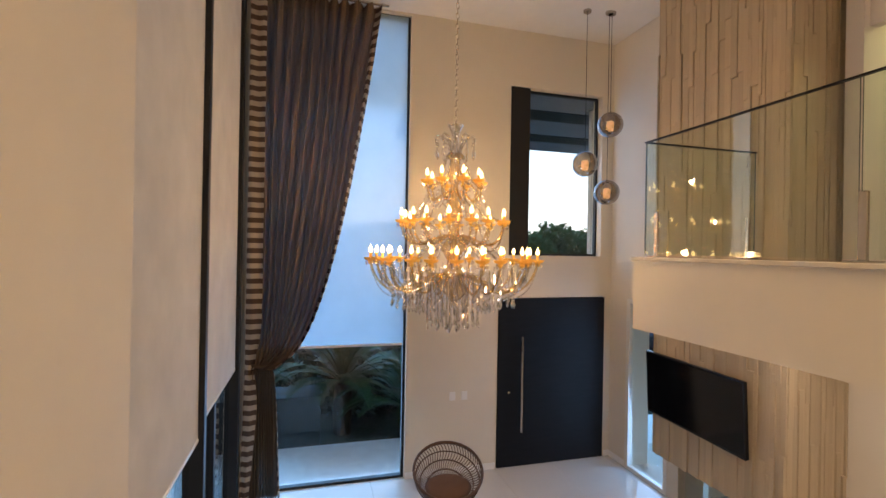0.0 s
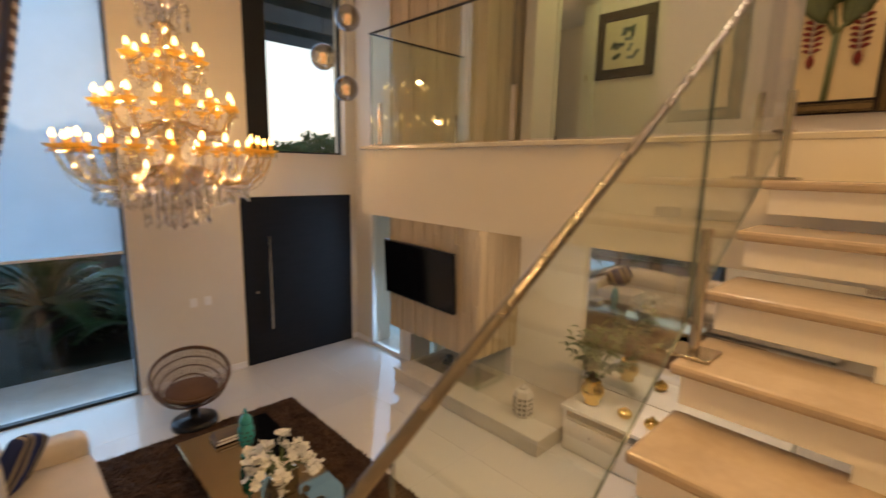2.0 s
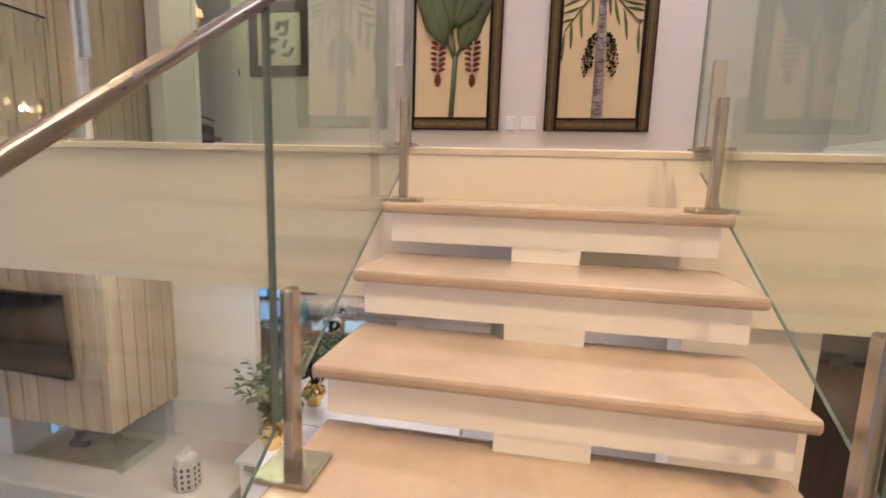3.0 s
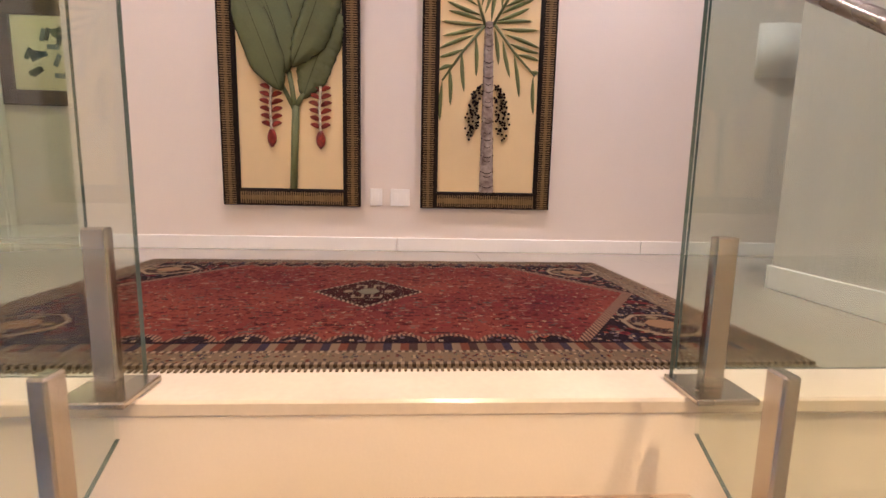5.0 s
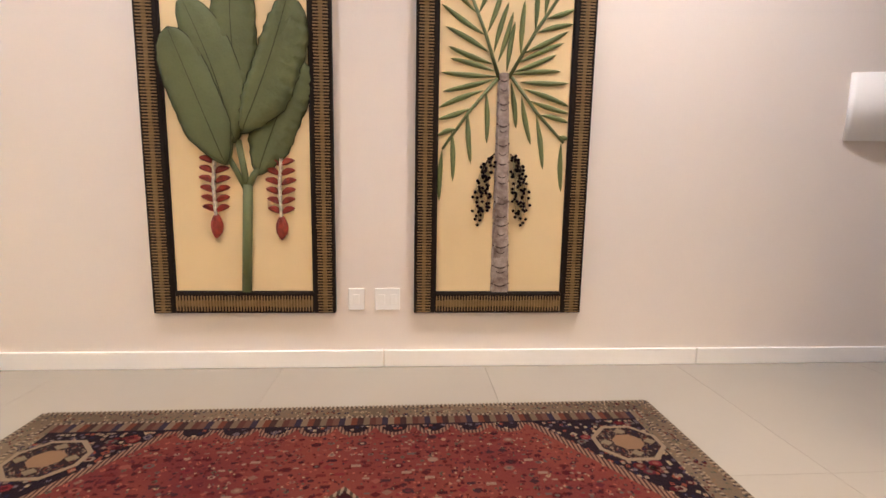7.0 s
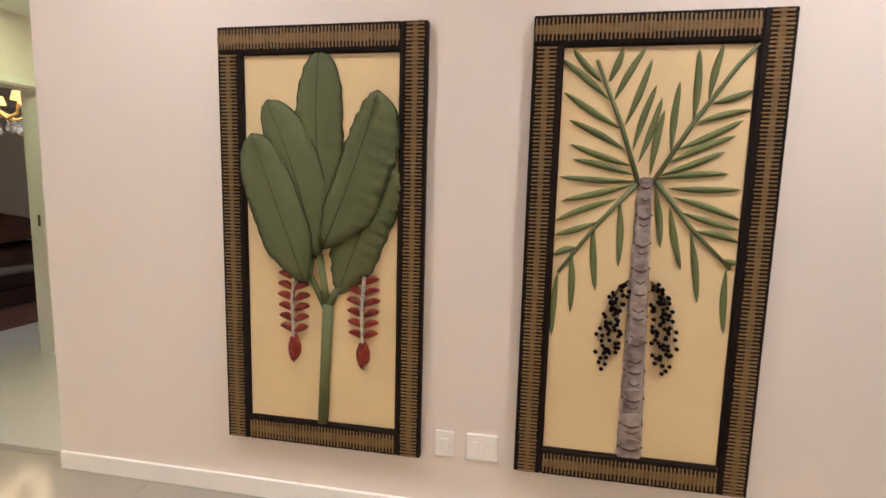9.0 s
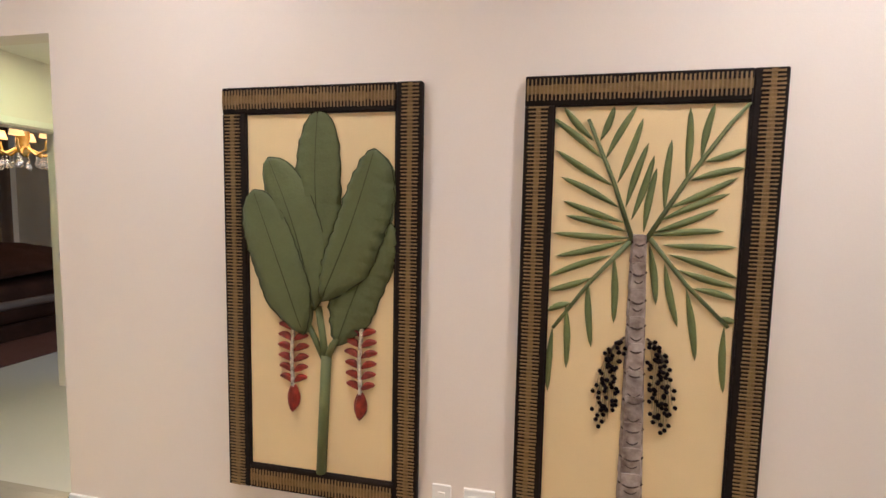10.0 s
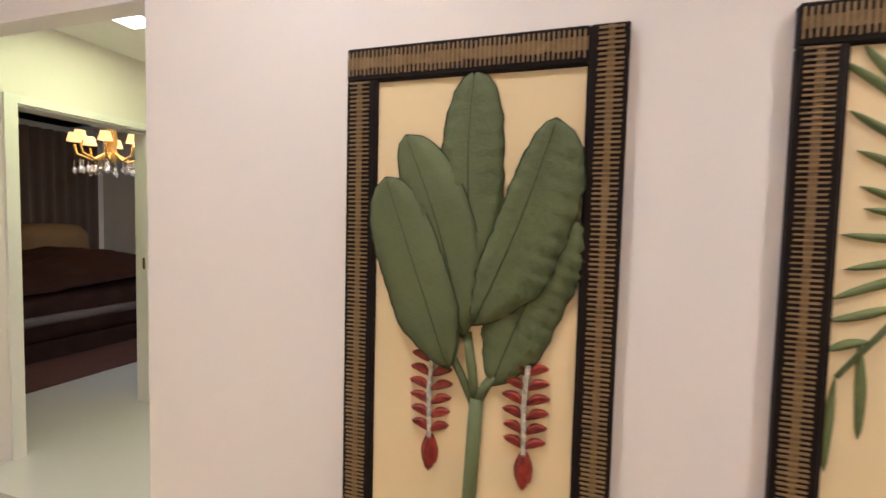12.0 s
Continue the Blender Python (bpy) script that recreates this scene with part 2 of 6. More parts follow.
structure("wall_pier", boxes((3.12, -1.46, 0, 3.3, -0.95, 2.48)), M_WALL, "cream plaster pier under the hall slab", "wall")
structure("ceiling", boxes((LX - 0.25, BY - 0.2, CEIL, 6.6, FY + 0.25, CEIL + 0.2)), M_CEIL, "white painted ceiling over the tall living room", "ceiling")
structure("ceiling_corridor", boxes((HX + 0.1, 1.66, 5.55, 6.3, 3.05, 5.7)), M_CEIL, "white lowered corridor ceiling", "ceiling")
structure("floor", boxes((LX - 0.25, BY - 0.2, -0.2, 6.6, FY + 0.25, -0.008)), M_GROUT, "pale polished porcelain living room floor", "floor")
structure("floor_hall", boxes((EDGE + 0.03, BY, 2.48, HX + 0.1, 3.72, UP - 0.03)), M_WALL, "cream painted fascia of the upper hall slab", "floor")
structure("floor_corridor", boxes((HX + 0.1, 1.5, 2.9, 9.0, 7.5, UP - 0.001)), M_FLOOR, "pale porcelain corridor and bedroom floor", "floor")
structure("floor_landing", boxes((LX, -1.9, LAND - 0.2, NOSE1 - 7 * RUN, 0.21, LAND)), M_MARBLE, "beige marble stair landing", "landing")
structure("slab_edge", boxes((EDGE, -1.88, UP - 0.035, EDGE + 0.16, 3.72, UP), bevel=0.006), M_STONE, "cream limestone edge of the hall floor", "trim")
structure("wall_bedroom", boxes((5.0, 7.4, UP, 9.0, 7.5, 5.9), (9.0, 1.5, UP, 9.1, 7.5, 5.9), (5.15, 5.12, UP, 5.25, 7.5, 5.9)), M_WALL, "dim bedroom wall", "wall")
structure("ceiling_bedroom", boxes((4.9, 3.2, 5.75, 9.1, 7.5, 5.85)), M_CEIL, "dim bedroom ceiling", "ceiling")
# skirtings
for y0, y1 in ((-3.5, -1.76), (-1.756, -0.22), (-0.216, 1.66)):
    structure("baseboard_hall", boxes((HX - 0.015, y0, UP, HX, y1, UP + 0.082), bevel=0.003), M_SKIRT, "white skirting along the picture wall", "skirting")
structure("baseboard_stair", boxes((3.1, -1.88, UP, 4.07, -1.865, UP + 0.1), (4.07, -3.0, UP, 4.085, -1.865, UP + 0.1), bevel=0.003), M_SKIRT, "white skirting round the stair wall", "skirting")
structure("baseboard_living", boxes((1.45, FY - 0.015, 0, 2.78, FY, 0.09), (4.60, FY - 0.015, 0, RX, FY, 0.09), (RX - 0.015, 5.96, 0, RX, FY - 0.016, 0.09), bevel=0.003), M_SKIRT, "white skirting beside the entrance door", "skirting")

# ---- stair: marble treads on a white box stringer ----
stair = thing("staircase", (0, 0, 0), "beige marble stair with white open risers and centre stringer", "staircase")
TY0, TY1 = -0.93, 0.21
for k in range(1, 9):
    zt, xr = UP - k * RISE - 0.025, NOSE1 - (k - 1) * RUN
    far = EDGE + 0.02 if k == 1 else xr + RUN + 0.06
    part("tread", boxes((xr - 0.035, TY0, zt - 0.038, far, TY1, zt), bevel=0.012, segments=2), M_MARBLE, stair)
    bm = boxes((xr, TY0 + 0.03, zt - RISE + 0.05, xr + 0.02, TY1 - 0.03, zt - 0.038))
    part("riser", bm, M_RISER, stair, "white riser panel with a gap below")
for k in range(1, 9):
    zt, xr = UP - k * RISE, NOSE1 - (k - 1) * RUN
    far = EDGE + 0.03 if k == 1 else xr + RUN
    part("stringer", boxes((xr + 0.004, -0.48, zt - 0.36, far, -0.25, zt - 0.075)), M_RISER, stair, "white plastered centre stringer")
part("riser", boxes((EDGE + 0.005, TY0 - 0.05, UP - RISE - 0.04, EDGE + 0.03, TY1 + 0.05, UP - 0.035)), M_WALL, stair)

# ---- glass balustrades ----


def rail_z(x):
    return 3.35 + 0.665 * (x - 1.96)


def sheet(name, corners, parent, thick, label=""):
    """A pane from four corners in a plane along x or y, with a darker polished rim."""
    bm = bmesh.new()
    off = Vector(thick)
    a = [bm.verts.new(Vector(c) - off / 2) for c in corners]
    b = [bm.verts.new(Vector(c) + off / 2) for c in corners]
    bm.faces.new(a)
    bm.faces.new(b[::-1])
    for i in range(4):
        bm.faces.new((a[i], a[(i + 1) % 4], b[(i + 1) % 4], b[i]))
    ob = part(name, bm, M_GLASS, parent, label)
    ob.data.materials.append(M_EDGE)
    for p in ob.data.polygons:
        if p.area < 0.05:
            p.material_index = 1
    ob.visible_shadow = False
    return ob


def clamp_post(parent, x, y, z, h, turn=0):
    """A flat steel spigot with a foot plate that holds the glass."""
    w, d = (0.02, 0.014) if turn == 0 else (0.012, 0.024)
    bm = boxes((x - w, y - d, z + 0.012, x + w, y + d, z + h), bevel=0.004)
    post = part("post", bm, M_STEEL, parent, "brushed steel clamp post")
    part("foot", boxes((x - 0.065, y - 0.065, z, x + 0.065, y + 0.065, z + 0.014), bevel=0.003), M_STEEL, post)


for ya, yb, drop in ((0.2, 0.235, 0.0), (-0.93, -0.925, 0.09)):
    bal = thing("stair_balustrade", (0, 0, 0), "clear glass stair balustrade with brushed steel handrail and posts", "balustrade", "stair balustrades")

    def along(x, z):
        return (x, ya + (yb - ya) * max(0, (x - 1.96) / 1.185), z)

    for x0, x1 in ((0.75, 1.945), (1.96, 3.145)):
        sheet("glass_pane", [along(x0, rail_z(x0) - 0.86), along(x1, rail_z(x1) - 0.86 if x1 < 3 else UP - 0.02), along(x1, rail_z(x1) - drop - 0.01), along(x0, rail_z(x0) - drop - 0.01)], bal, (0, 0.009, 0))
    bm = bmesh.new()
    tube(bm, [along(x, rail_z(x) - drop) for x in (0.5, 1.2, 1.96, 2.5, 3.05)] + [along(3.15, rail_z(3.13) - drop)], 0.0125, 12)
    part("handrail", bm, M_RAIL, bal, "brushed steel tube handrail", smooth=True)
    for x, z in ((1.985, UP - 4 * RISE - 0.025), (2.8, UP - RISE - 0.025), (0.9, LAND)):
        off = 0.02 if x < 2.5 else 0.035
        clamp_post(bal, x, ya - off if ya > 0 else ya + off, z, 0.42 if x < 2.5 else 0.37)

edge_posts = ((3.06, 0.255), (3.06, -0.96))
hall_rail = thing("hall_balustrade", (0, 0, 0), "clear frameless glass balustrade along the upper hall edge", "balustrade")
GX, GT = 3.1, 4.19
for gx, y0, y1 in ((GX, 0.3, 1.87), (GX, 1.885, 3.61), (3.139, -1.86, -0.9305)):
    sheet("glass_pane", [(gx, y0, UP + 0.02), (gx, y1, UP + 0.02), (gx, y1, GT), (gx, y0, GT)], hall_rail, (0.009, 0, 0))
sheet("glass_pane", [(GX, 3.62, UP + 0.02), (4.38, 3.62, UP + 0.02), (4.38, 3.62, GT), (GX, 3.62, GT)], hall_rail, (0, 0.012, 0))
part("cap_rail", boxes((GX - 0.012, 0.3, GT, GX + 0.012, 3.63, GT + 0.012), (GX + 0.012, 3.608, GT, 4.39, 3.632, GT + 0.012)), M_BLACK, hall_rail, "thin dark metal cap rail")
for x, y, t in ((GX, 3.47, 90), (GX, 1.86, 90), (4.3, 3.62, 0), (3.139, -1.75, 90)):
    clamp_post(hall_rail, x, y, UP, 0.4, t)
for x, y in edge_posts:
    clamp_post(hall_rail, x, y, UP, 0.33, 90)

# ---- entrance door, windows and blinds ----
door = tagged(thing("door_1", (0, 0, 0), "tall black pivot entrance door with long steel pull", "door"), kind="structure")
part("door_leaf", boxes((2.81, FY - 0.02, 0.005, 4.575, FY + 0.05, 2.482), bevel=0.004), M_DOOR, door, "matt black door leaf")
part("door_frame", boxes((2.80, FY + 0.055, 0, 4.585, FY + 0.2, 2.49)), M_BLACK, door)
pull = part("door_handle", boxes((3.145, FY - 0.09, 0.52, 3.18, FY - 0.065, 1.92), bevel=0.005), M_STEEL, door, "long brushed steel pull handle")
part("handle_post", boxes((3.152, FY - 0.066, 0.7, 3.173, FY - 0.018, 0.73), (3.152, FY - 0.066, 1.72, 3.173, FY - 0.018, 1.75)), M_STEEL, pull)
part("keyhole", lathe(bmesh.new(), [(0.018, 0), (0.018, 0.006)], 16), M_STEEL, door).matrix_basis = pose(2.98, FY - 0.02, 1.1, 90, 0, 0)


def window(name, x0, z0, x1, z1, y, depth, bar, label, panes=1):
    w = tagged(thing(name, (0, 0, 0), label, "window"), kind="structure")
    part("window_frame", boxes((x0, y, z0, x0 + bar, y + depth, z1), (x1 - bar, y, z0, x1, y + depth, z1), (x0 + bar, y, z0, x1 - bar, y + depth, z0 + bar), (x0 + bar, y, z1 - bar, x1 - bar, y + depth, z1), bevel=0.003), M_FRAME, w)
    pane = part("pane", boxes((x0 + bar, y + depth * 0.5, z0 + bar, x1 - bar, y + depth * 0.5 + 0.008, z1 - bar)), M_WINDOW, w)
    pane.visible_shadow = False
    return w


win1 = window("window_1", -0.5, 0.0, 1.44, 6.42, FY + 0.06, 0.08, 0.035, "floor-to-ceiling fixed window onto the garden")
win2 = window("window_2", 2.95, 3.12, 4.5, 5.62, FY + 0.12, 0.06, 0.03, "large upper window above the entrance door")
part("reveal", boxes((2.951, FY + 0.001, 3.13, 3.26, FY + 0.119, 5.61)), M_FRAME, win2, "dark wood side panel")

blindA = thing("roller_blind", (0, 0, 0), "pale translucent roller blind half lowered over tall window", "blind", "roller blinds")
M_SCREEN = cloth_mat("blind_screen", (0.55, 0.68, 0.76), 0.5, 0.36)
M_BLIND = cloth_mat("blind_cream", (0.86, 0.82, 0.78), 0.3)
part("cloth", boxes((-0.46, FY + 0.035, 1.88, 1.40, FY + 0.037, 6.40)), M_SCREEN, blindA)
part("bottom_bar", boxes((-0.46, FY + 0.028, 1.85, 1.40, FY + 0.044, 1.88), bevel=0.003), M_WHITE, blindA, "slim white bottom bar")
for y0, y1, zb in ((2.422, 3.95, 1.70), (4.03, 5.72, 1.80)):
    bl = thing("roller_blind", (0, 0, 0), "cream opaque roller blind lowered over the side window", "blind", "roller blinds")
    part("cloth", boxes((LX - 0.037, y0, zb, LX - 0.035, y1, 6.3)), M_BLIND, bl)
    part("bottom_bar", boxes((LX - 0.044, y0, zb - 0.025, LX - 0.028, y1, zb), bevel=0.003), M_WHITE, bl)
win3 = tagged(thing("window_3", (0, 0, 0), "tall dark-framed side window onto the garden", "window"), kind="structure")
for y in (3.95, 4.72, 5.72, 6.25):
    part("mullion", boxes((LX - 0.14, y, 0, LX + 0.008 if y in (3.95, 5.72) else LX - 0.06, y + 0.08, 6.3), bevel=0.004), M_FRAME, win3)
part("sill", boxes((LX - 0.14, 2.5, 0, LX - 0.06, 6.25, 0.06)), M_FRAME, win3)
for y0, y1 in ((2.5, 3.95), (4.03, 4.72), (4.8, 5.72), (5.8, 6.25)):
    pn = part("pane", boxes((LX - 0.1, y0, 0.06, LX - 0.092, y1, 6.3)), M_WINDOW, win3)
    pn.visible_shadow = False
side = tagged(thing("door_2", (0, 0, 0), "white-framed glass side door onto the terrace", "door"), kind="structure")
part("door_frame", boxes((RX - 0.01, 5.88, 0.0, RX + 0.06, 5.95, 2.5), (RX - 0.01, 5.1, 2.44, RX + 0.06, 5.88, 2.5), (RX - 0.01, 5.1, 0, RX + 0.06, 5.88, 0.05), (RX - 0.01, 5.1, 0.05, RX + 0.06, 5.16, 2.44)), M_WHITE, side)
pn = part("pane", boxes((RX + 0.03, 5.16, 0.05, RX + 0.038, 5.88, 2.44)), M_WINDOW, side)
pn.visible_shadow = False

# ---- chimney breast clad with staggered boards ----
CX, CY0, CY1, CZ = 4.40, 3.29, 5.02, 0.65
chim = tagged(thing("chimney_breast", (0, 0, 0), "pale wood-look chimney breast of staggered vertical boards", "chimney"), kind="structure")
part("core", boxes((CX + 0.03, CY0 + 0.03, CZ, 5.18, CY1 - 0.005, CEIL), (5.18, CY0 + 0.03, UP, 5.4, CY1, CEIL)), M_CLAD, chim)
unit = shared(boxes((-0.5, -0.5, 0, 0.5, 0.5, 1), bevel=0.0), M_CLAD, "board")
rnd = random.Random(4)


def clad(axis, start, end, plane):
    y = start
    while y < end - 0.01:
        w = min(rnd.choice((0.035, 0.05, 0.065, 0.08)), end - y)
        z = CZ - 0.002
        while z < CEIL - 0.02:
            h = min(rnd.uniform(0.35, 1.4), CEIL - z)
            d = rnd.choice((0.024, 0.03, 0.036, 0.044))
            if axis == "y":
                m = Matrix.LocRotScale((plane - d / 2, y + w / 2, z), None, (d, w - 0.002, h - 0.002))
            else:
                m = Matrix.LocRotScale((y + w / 2, plane - d / 2, z), None, (w - 0.002, d, h - 0.002))
            piece("board", unit, chim, m)
            z += h
        y += w


clad("y", CY0, CY1, CX + 0.03)
clad("x", CX + 0.02, 5.178, CY0 + 0.03)
part("hood_glass", boxes((CX + 0.02, CY0 + 0.02, 0.2, 5.0, CY0 + 0.028, CZ)), M_GLASS, chim, "clear fireplace glass").visible_shadow = False

tv = thing("television", (4.36, 4.36, 1.53), "large black flat television on a tilting wall bracket", "television")
part("screen", boxes((-0.025, -0.73, -0.36, -0.018, 0.73, 0.38)), M_BLACKGLASS, tv)
part("body", boxes((-0.0178, -0.745, -0.38, 0.02, 0.745, 0.4), bevel=0.006), M_BLACK, tv)
part("bezel", boxes((-0.026, -0.745, -0.38, -0.018, -0.731, 0.4), (-0.026, 0.731, -0.38, -0.018, 0.745, 0.4), (-0.026, -0.731, -0.38, -0.018, 0.731, -0.361), (-0.026, -0.731, 0.381, -0.018, 0.731, 0.4)), M_BLACK, tv)
part("bracket", boxes((0.02, -0.1, -0.1, 0.05, 0.1, 0.1)), M_BLACK, tv)
tv.rotation_euler = (0, radians(-3), radians(-3))

# ---- living room: sofa, rug, table ----


def cushion(bm, x0, y0, z0, x1, y1, z1, puff=0.04, n=10):
    """A soft block: a rounded box whose faces swell towards the middle and sag a little."""
    v = bmesh.ops.create_cube(bm, size=2.0)["verts"]
    edges = list({e for p in v for e in p.link_edges})
    bmesh.ops.subdivide_edges(bm, edges=edges, cuts=n, use_grid_fill=True)
    h = Vector(((x1 - x0) / 2, (y1 - y0) / 2, (z1 - z0) / 2))
    c = Vector(((x1 + x0) / 2, (y1 + y0) / 2, (z1 + z0) / 2))
    r = min(h) * 0.55
    for p in bm.verts:
        q = Vector((p.co.x * h.x, p.co.y * h.y, p.co.z * h.z))
        inner = Vector((max(-h.x + r, min(h.x - r, q.x)), max(-h.y + r, min(h.y - r, q.y)), max(-h.z + r, min(h.z - r, q.z))))
        d = q - inner
        q = inner + d.normalized() * min(d.length, r) if d.length > 1e-6 else q
        s = (1 - p.co.x ** 2) * (1 - p.co.y ** 2) + (1 - p.co.y ** 2) * (1 - p.co.z ** 2) + (1 - p.co.x ** 2) * (1 - p.co.z ** 2)
        q += q.normalized() * puff * min(1, s) * 0.5
        q += Vector((1, 1, 1)) * 0.006 * noise.noise(q * 5 + c)
        p.co = c + q
    return bm


def soft(name, dims, material, parent, puff=0.04, label="", n=10):
    return part(name, cushion(bmesh.new(), *dims, puff=puff, n=n), material, parent, label, smooth=True)


sofa = thing("sofa", (0, 0, 0), "long cream upholstered sofa with loose back cushions", "sofa")
part("base", boxes((-0.25, 0.35, 0.05, 0.70, 4.70, 0.27), bevel=0.03, segments=3), M_SOFA, sofa)
for x, y in ((-0.2, 0.45), (0.62, 0.45), (-0.2, 4.6), (0.62, 4.6)):
    part("leg", boxes((x - 0.03, y - 0.03, 0, x + 0.03, y + 0.03, 0.06)), M_BLACK, sofa)
soft("backrest", (-0.30, 0.35, 0.2, -0.02, 4.72, 0.74), M_SOFA, sofa, 0.02)
soft("arm", (-0.04, 4.46, 0.24, 0.72, 4.72, 0.6), M_SOFA, sofa, 0.02)
for y0, y1 in ((3.1, 4.47), (1.75, 3.09), (0.4, 1.74)):
    soft("seat_cushion", (0.0, y0, 0.26, 0.74, y1, 0.46), M_SOFA, sofa, 0.03)
    soft("back_cushion", (-0.08, y0 + 0.01, 0.42, 0.18, y1 - 0.01, 0.87), M_SOFA, sofa, 0.05)


def stripe_mat(name, colours, width, axis=2, rough=0.9, bump=0.2):
    """Woven stripes of the given colours, each of the given width in metres, along one axis of the object."""
    m = mat(name, colours[0], rough, vary=0.1, bump=bump, bump_scale=250, spec=0.1)
    n, l = m.node_tree.nodes, m.node_tree.links
    co = n.new("ShaderNodeTexCoord")
    sep = n.new("ShaderNodeSeparateXYZ")
    l.new(co.outputs["Object"], sep.inputs[0])
    div = n.new("ShaderNodeMath")
    div.operation = "DIVIDE"
    div.inputs[1].default_value = width * len(colours)
    l.new(sep.outputs[axis], div.inputs[0])
    fr = n.new("ShaderNodeMath")
    fr.operation = "FRACT"
    l.new(div.outputs[0], fr.inputs[0])
    ramp = n.new("ShaderNodeValToRGB")
    ramp.color_ramp.interpolation = "CONSTANT"
    while len(ramp.color_ramp.elements) < len(colours):
        ramp.color_ramp.elements.new(0.5)
    for i, c in enumerate(colours):
        ramp.color_ramp.elements[i].position = i / len(colours)
        ramp.color_ramp.elements[i].color = (*c, 1)
    l.new(fr.outputs[0], ramp.inputs[0])
    l.new(ramp.outputs[0], n["Principled BSDF"].inputs["Base Color"])
    return m


M_PILLOW = stripe_mat("pillow_stripes", [(0.02, 0.03, 0.09), (0.02, 0.03, 0.09), (0.3, 0.24, 0.17), (0.03, 0.03, 0.06), (0.3, 0.24, 0.17), (0.02, 0.04, 0.14)], 0.055, 0)
for y, lab in ((4.22, 20), (0.85, -15)):
    pil = thing("throw_pillow", (0.26, y, 0.66), "navy and taupe striped throw pillow leaning on the sofa", "pillow", "throw pillows")
    soft("cover", (-0.25, -0.055, -0.21, 0.25, 0.055, 0.21), M_PILLOW, pil, 0.045)
    pil.rotation_euler = (radians(22), radians(25), radians(50 + lab))

carpet = thing("shag_rug", (0, 0, 0), "dark brown shaggy rug under the coffee table", "rug")
bm = boxes((0.78, 1.3, 0, 2.84, 5.02, 0.022), bevel=0.01)
part("backing", bm, M_SHAG, carpet)
me = bpy.data.meshes.new("tuft")
rg = np.random.default_rng(3)
N = 36000
cx, cy = rg.uniform(0.79, 2.83, N), rg.uniform(2.3, 5.01, N)
lean = rg.normal(0, 0.016, (N, 2))
wid = rg.normal(0, 0.009, (N, 2))
hh = rg.uniform(0.03, 0.046, N)
V = np.empty((N, 3, 3))
V[:, 0] = np.stack([cx - wid[:, 0], cy - wid[:, 1], np.full(N, 0.018)], 1)
V[:, 1] = np.stack([cx + wid[:, 0], cy + wid[:, 1], np.full(N, 0.018)], 1)
V[:, 2] = np.stack([cx + lean[:, 0], cy + lean[:, 1], hh], 1)
me.from_pydata(V.reshape(-1, 3).tolist(), [], np.arange(N * 3).reshape(-1, 3).tolist())
me.materials.append(M_SHAG)
tuft = new("tuft", me)
tuft.parent = carpet
tagged(tuft, "dark brown shag tufts", kind="stuff")

table = thing("coffee_table", (0, 0, 0), "low bronze-mirrored coffee table with black inset shelf", "table")
part("top", boxes((1.32, 2.0, 0.34, 2.16, 4.2, 0.4), bevel=0.004), M_BRONZE, table, "bronze mirror top")
part("plinth", boxes((1.42, 2.1, 0.022, 1.72, 4.1, 0.34)), M_BRONZE, table)
part("inset", boxes((1.72, 2.1, 0.022, 2.10, 4.1, 0.34), bevel=0.004), M_BLACKGLASS, table, "black glass base block")
part("black_top", boxes((1.83, 3.45, 0.401, 2.155, 4.195, 0.406)), M_BLACKGLASS, table, "black glass panel in the top")
M_BOOK = mat("book_cover", (0.12, 0.08, 0.05), 0.4, vary=0.2)
for i, (z, w) in enumerate(((0.4065, 0.30), (0.4365, 0.26))):
    bk = thing("book", (1.72, 3.98, z), "dark brown coffee table book lying flat", "book", "coffee table books")
    part("cover", boxes((-w / 2, -0.09, 0, w / 2, 0.09, 0.03), bevel=0.002), M_BOOK, bk)
    part("page_block", boxes((-w / 2 + 0.004, -0.093, 0.005, w / 2 - 0.004, -0.0905, 0.025)), M_SKIRT, bk)

M_TURQ = mat("turquoise_glaze", (0.02, 0.3, 0.32), 0.2, vary=0.1, coat=0.5, bump=0.3, bump_scale=80)
jar = thing("turquoise_jar", (1.74, 3.6, 0.4005), "turquoise pierced ceramic lidded jar on the coffee table", "jar")
part("body", lathe(bmesh.new(), [(0.05, 0), (0.055, 0.015), (0.03, 0.05), (0.028, 0.07), (0.06, 0.12), (0.072, 0.19), (0.07, 0.26), (0.055, 0.3), (0.05, 0.31)], 28), M_TURQ, jar, smooth=True)
lid = part("lid", lathe(bmesh.new(), [(0.056, 0.31), (0.06, 0.32), (0.05, 0.36), (0.025, 0.39), (0.012, 0.4), (0.018, 0.42), (0.01, 0.44), (0.0, 0.455)], 24), M_TURQ, jar, smooth=True)
M_HOLE = mat("dark_hole", (0.006, 0.04, 0.045), 0.8)
for row in range(4):
    for k in range(9):
        a = 2 * math.pi * (k + 0.5 * (row % 2)) / 9
        z = 0.13 + 0.04 * row
        r = (0.066, 0.0725, 0.0735, 0.0705)[row]
        ob = part("piercing", lathe(bmesh.new(), [(0.0, 0.0), (0.011, 0.0), (0.009, 0.002), (0, 0.002)], 8), M_HOLE, jar)
        ob.matrix_basis = Matrix.Translation((r * math.cos(a), r * math.sin(a), z)) @ Euler((0, radians(90), a)).to_matrix().to_4x4()

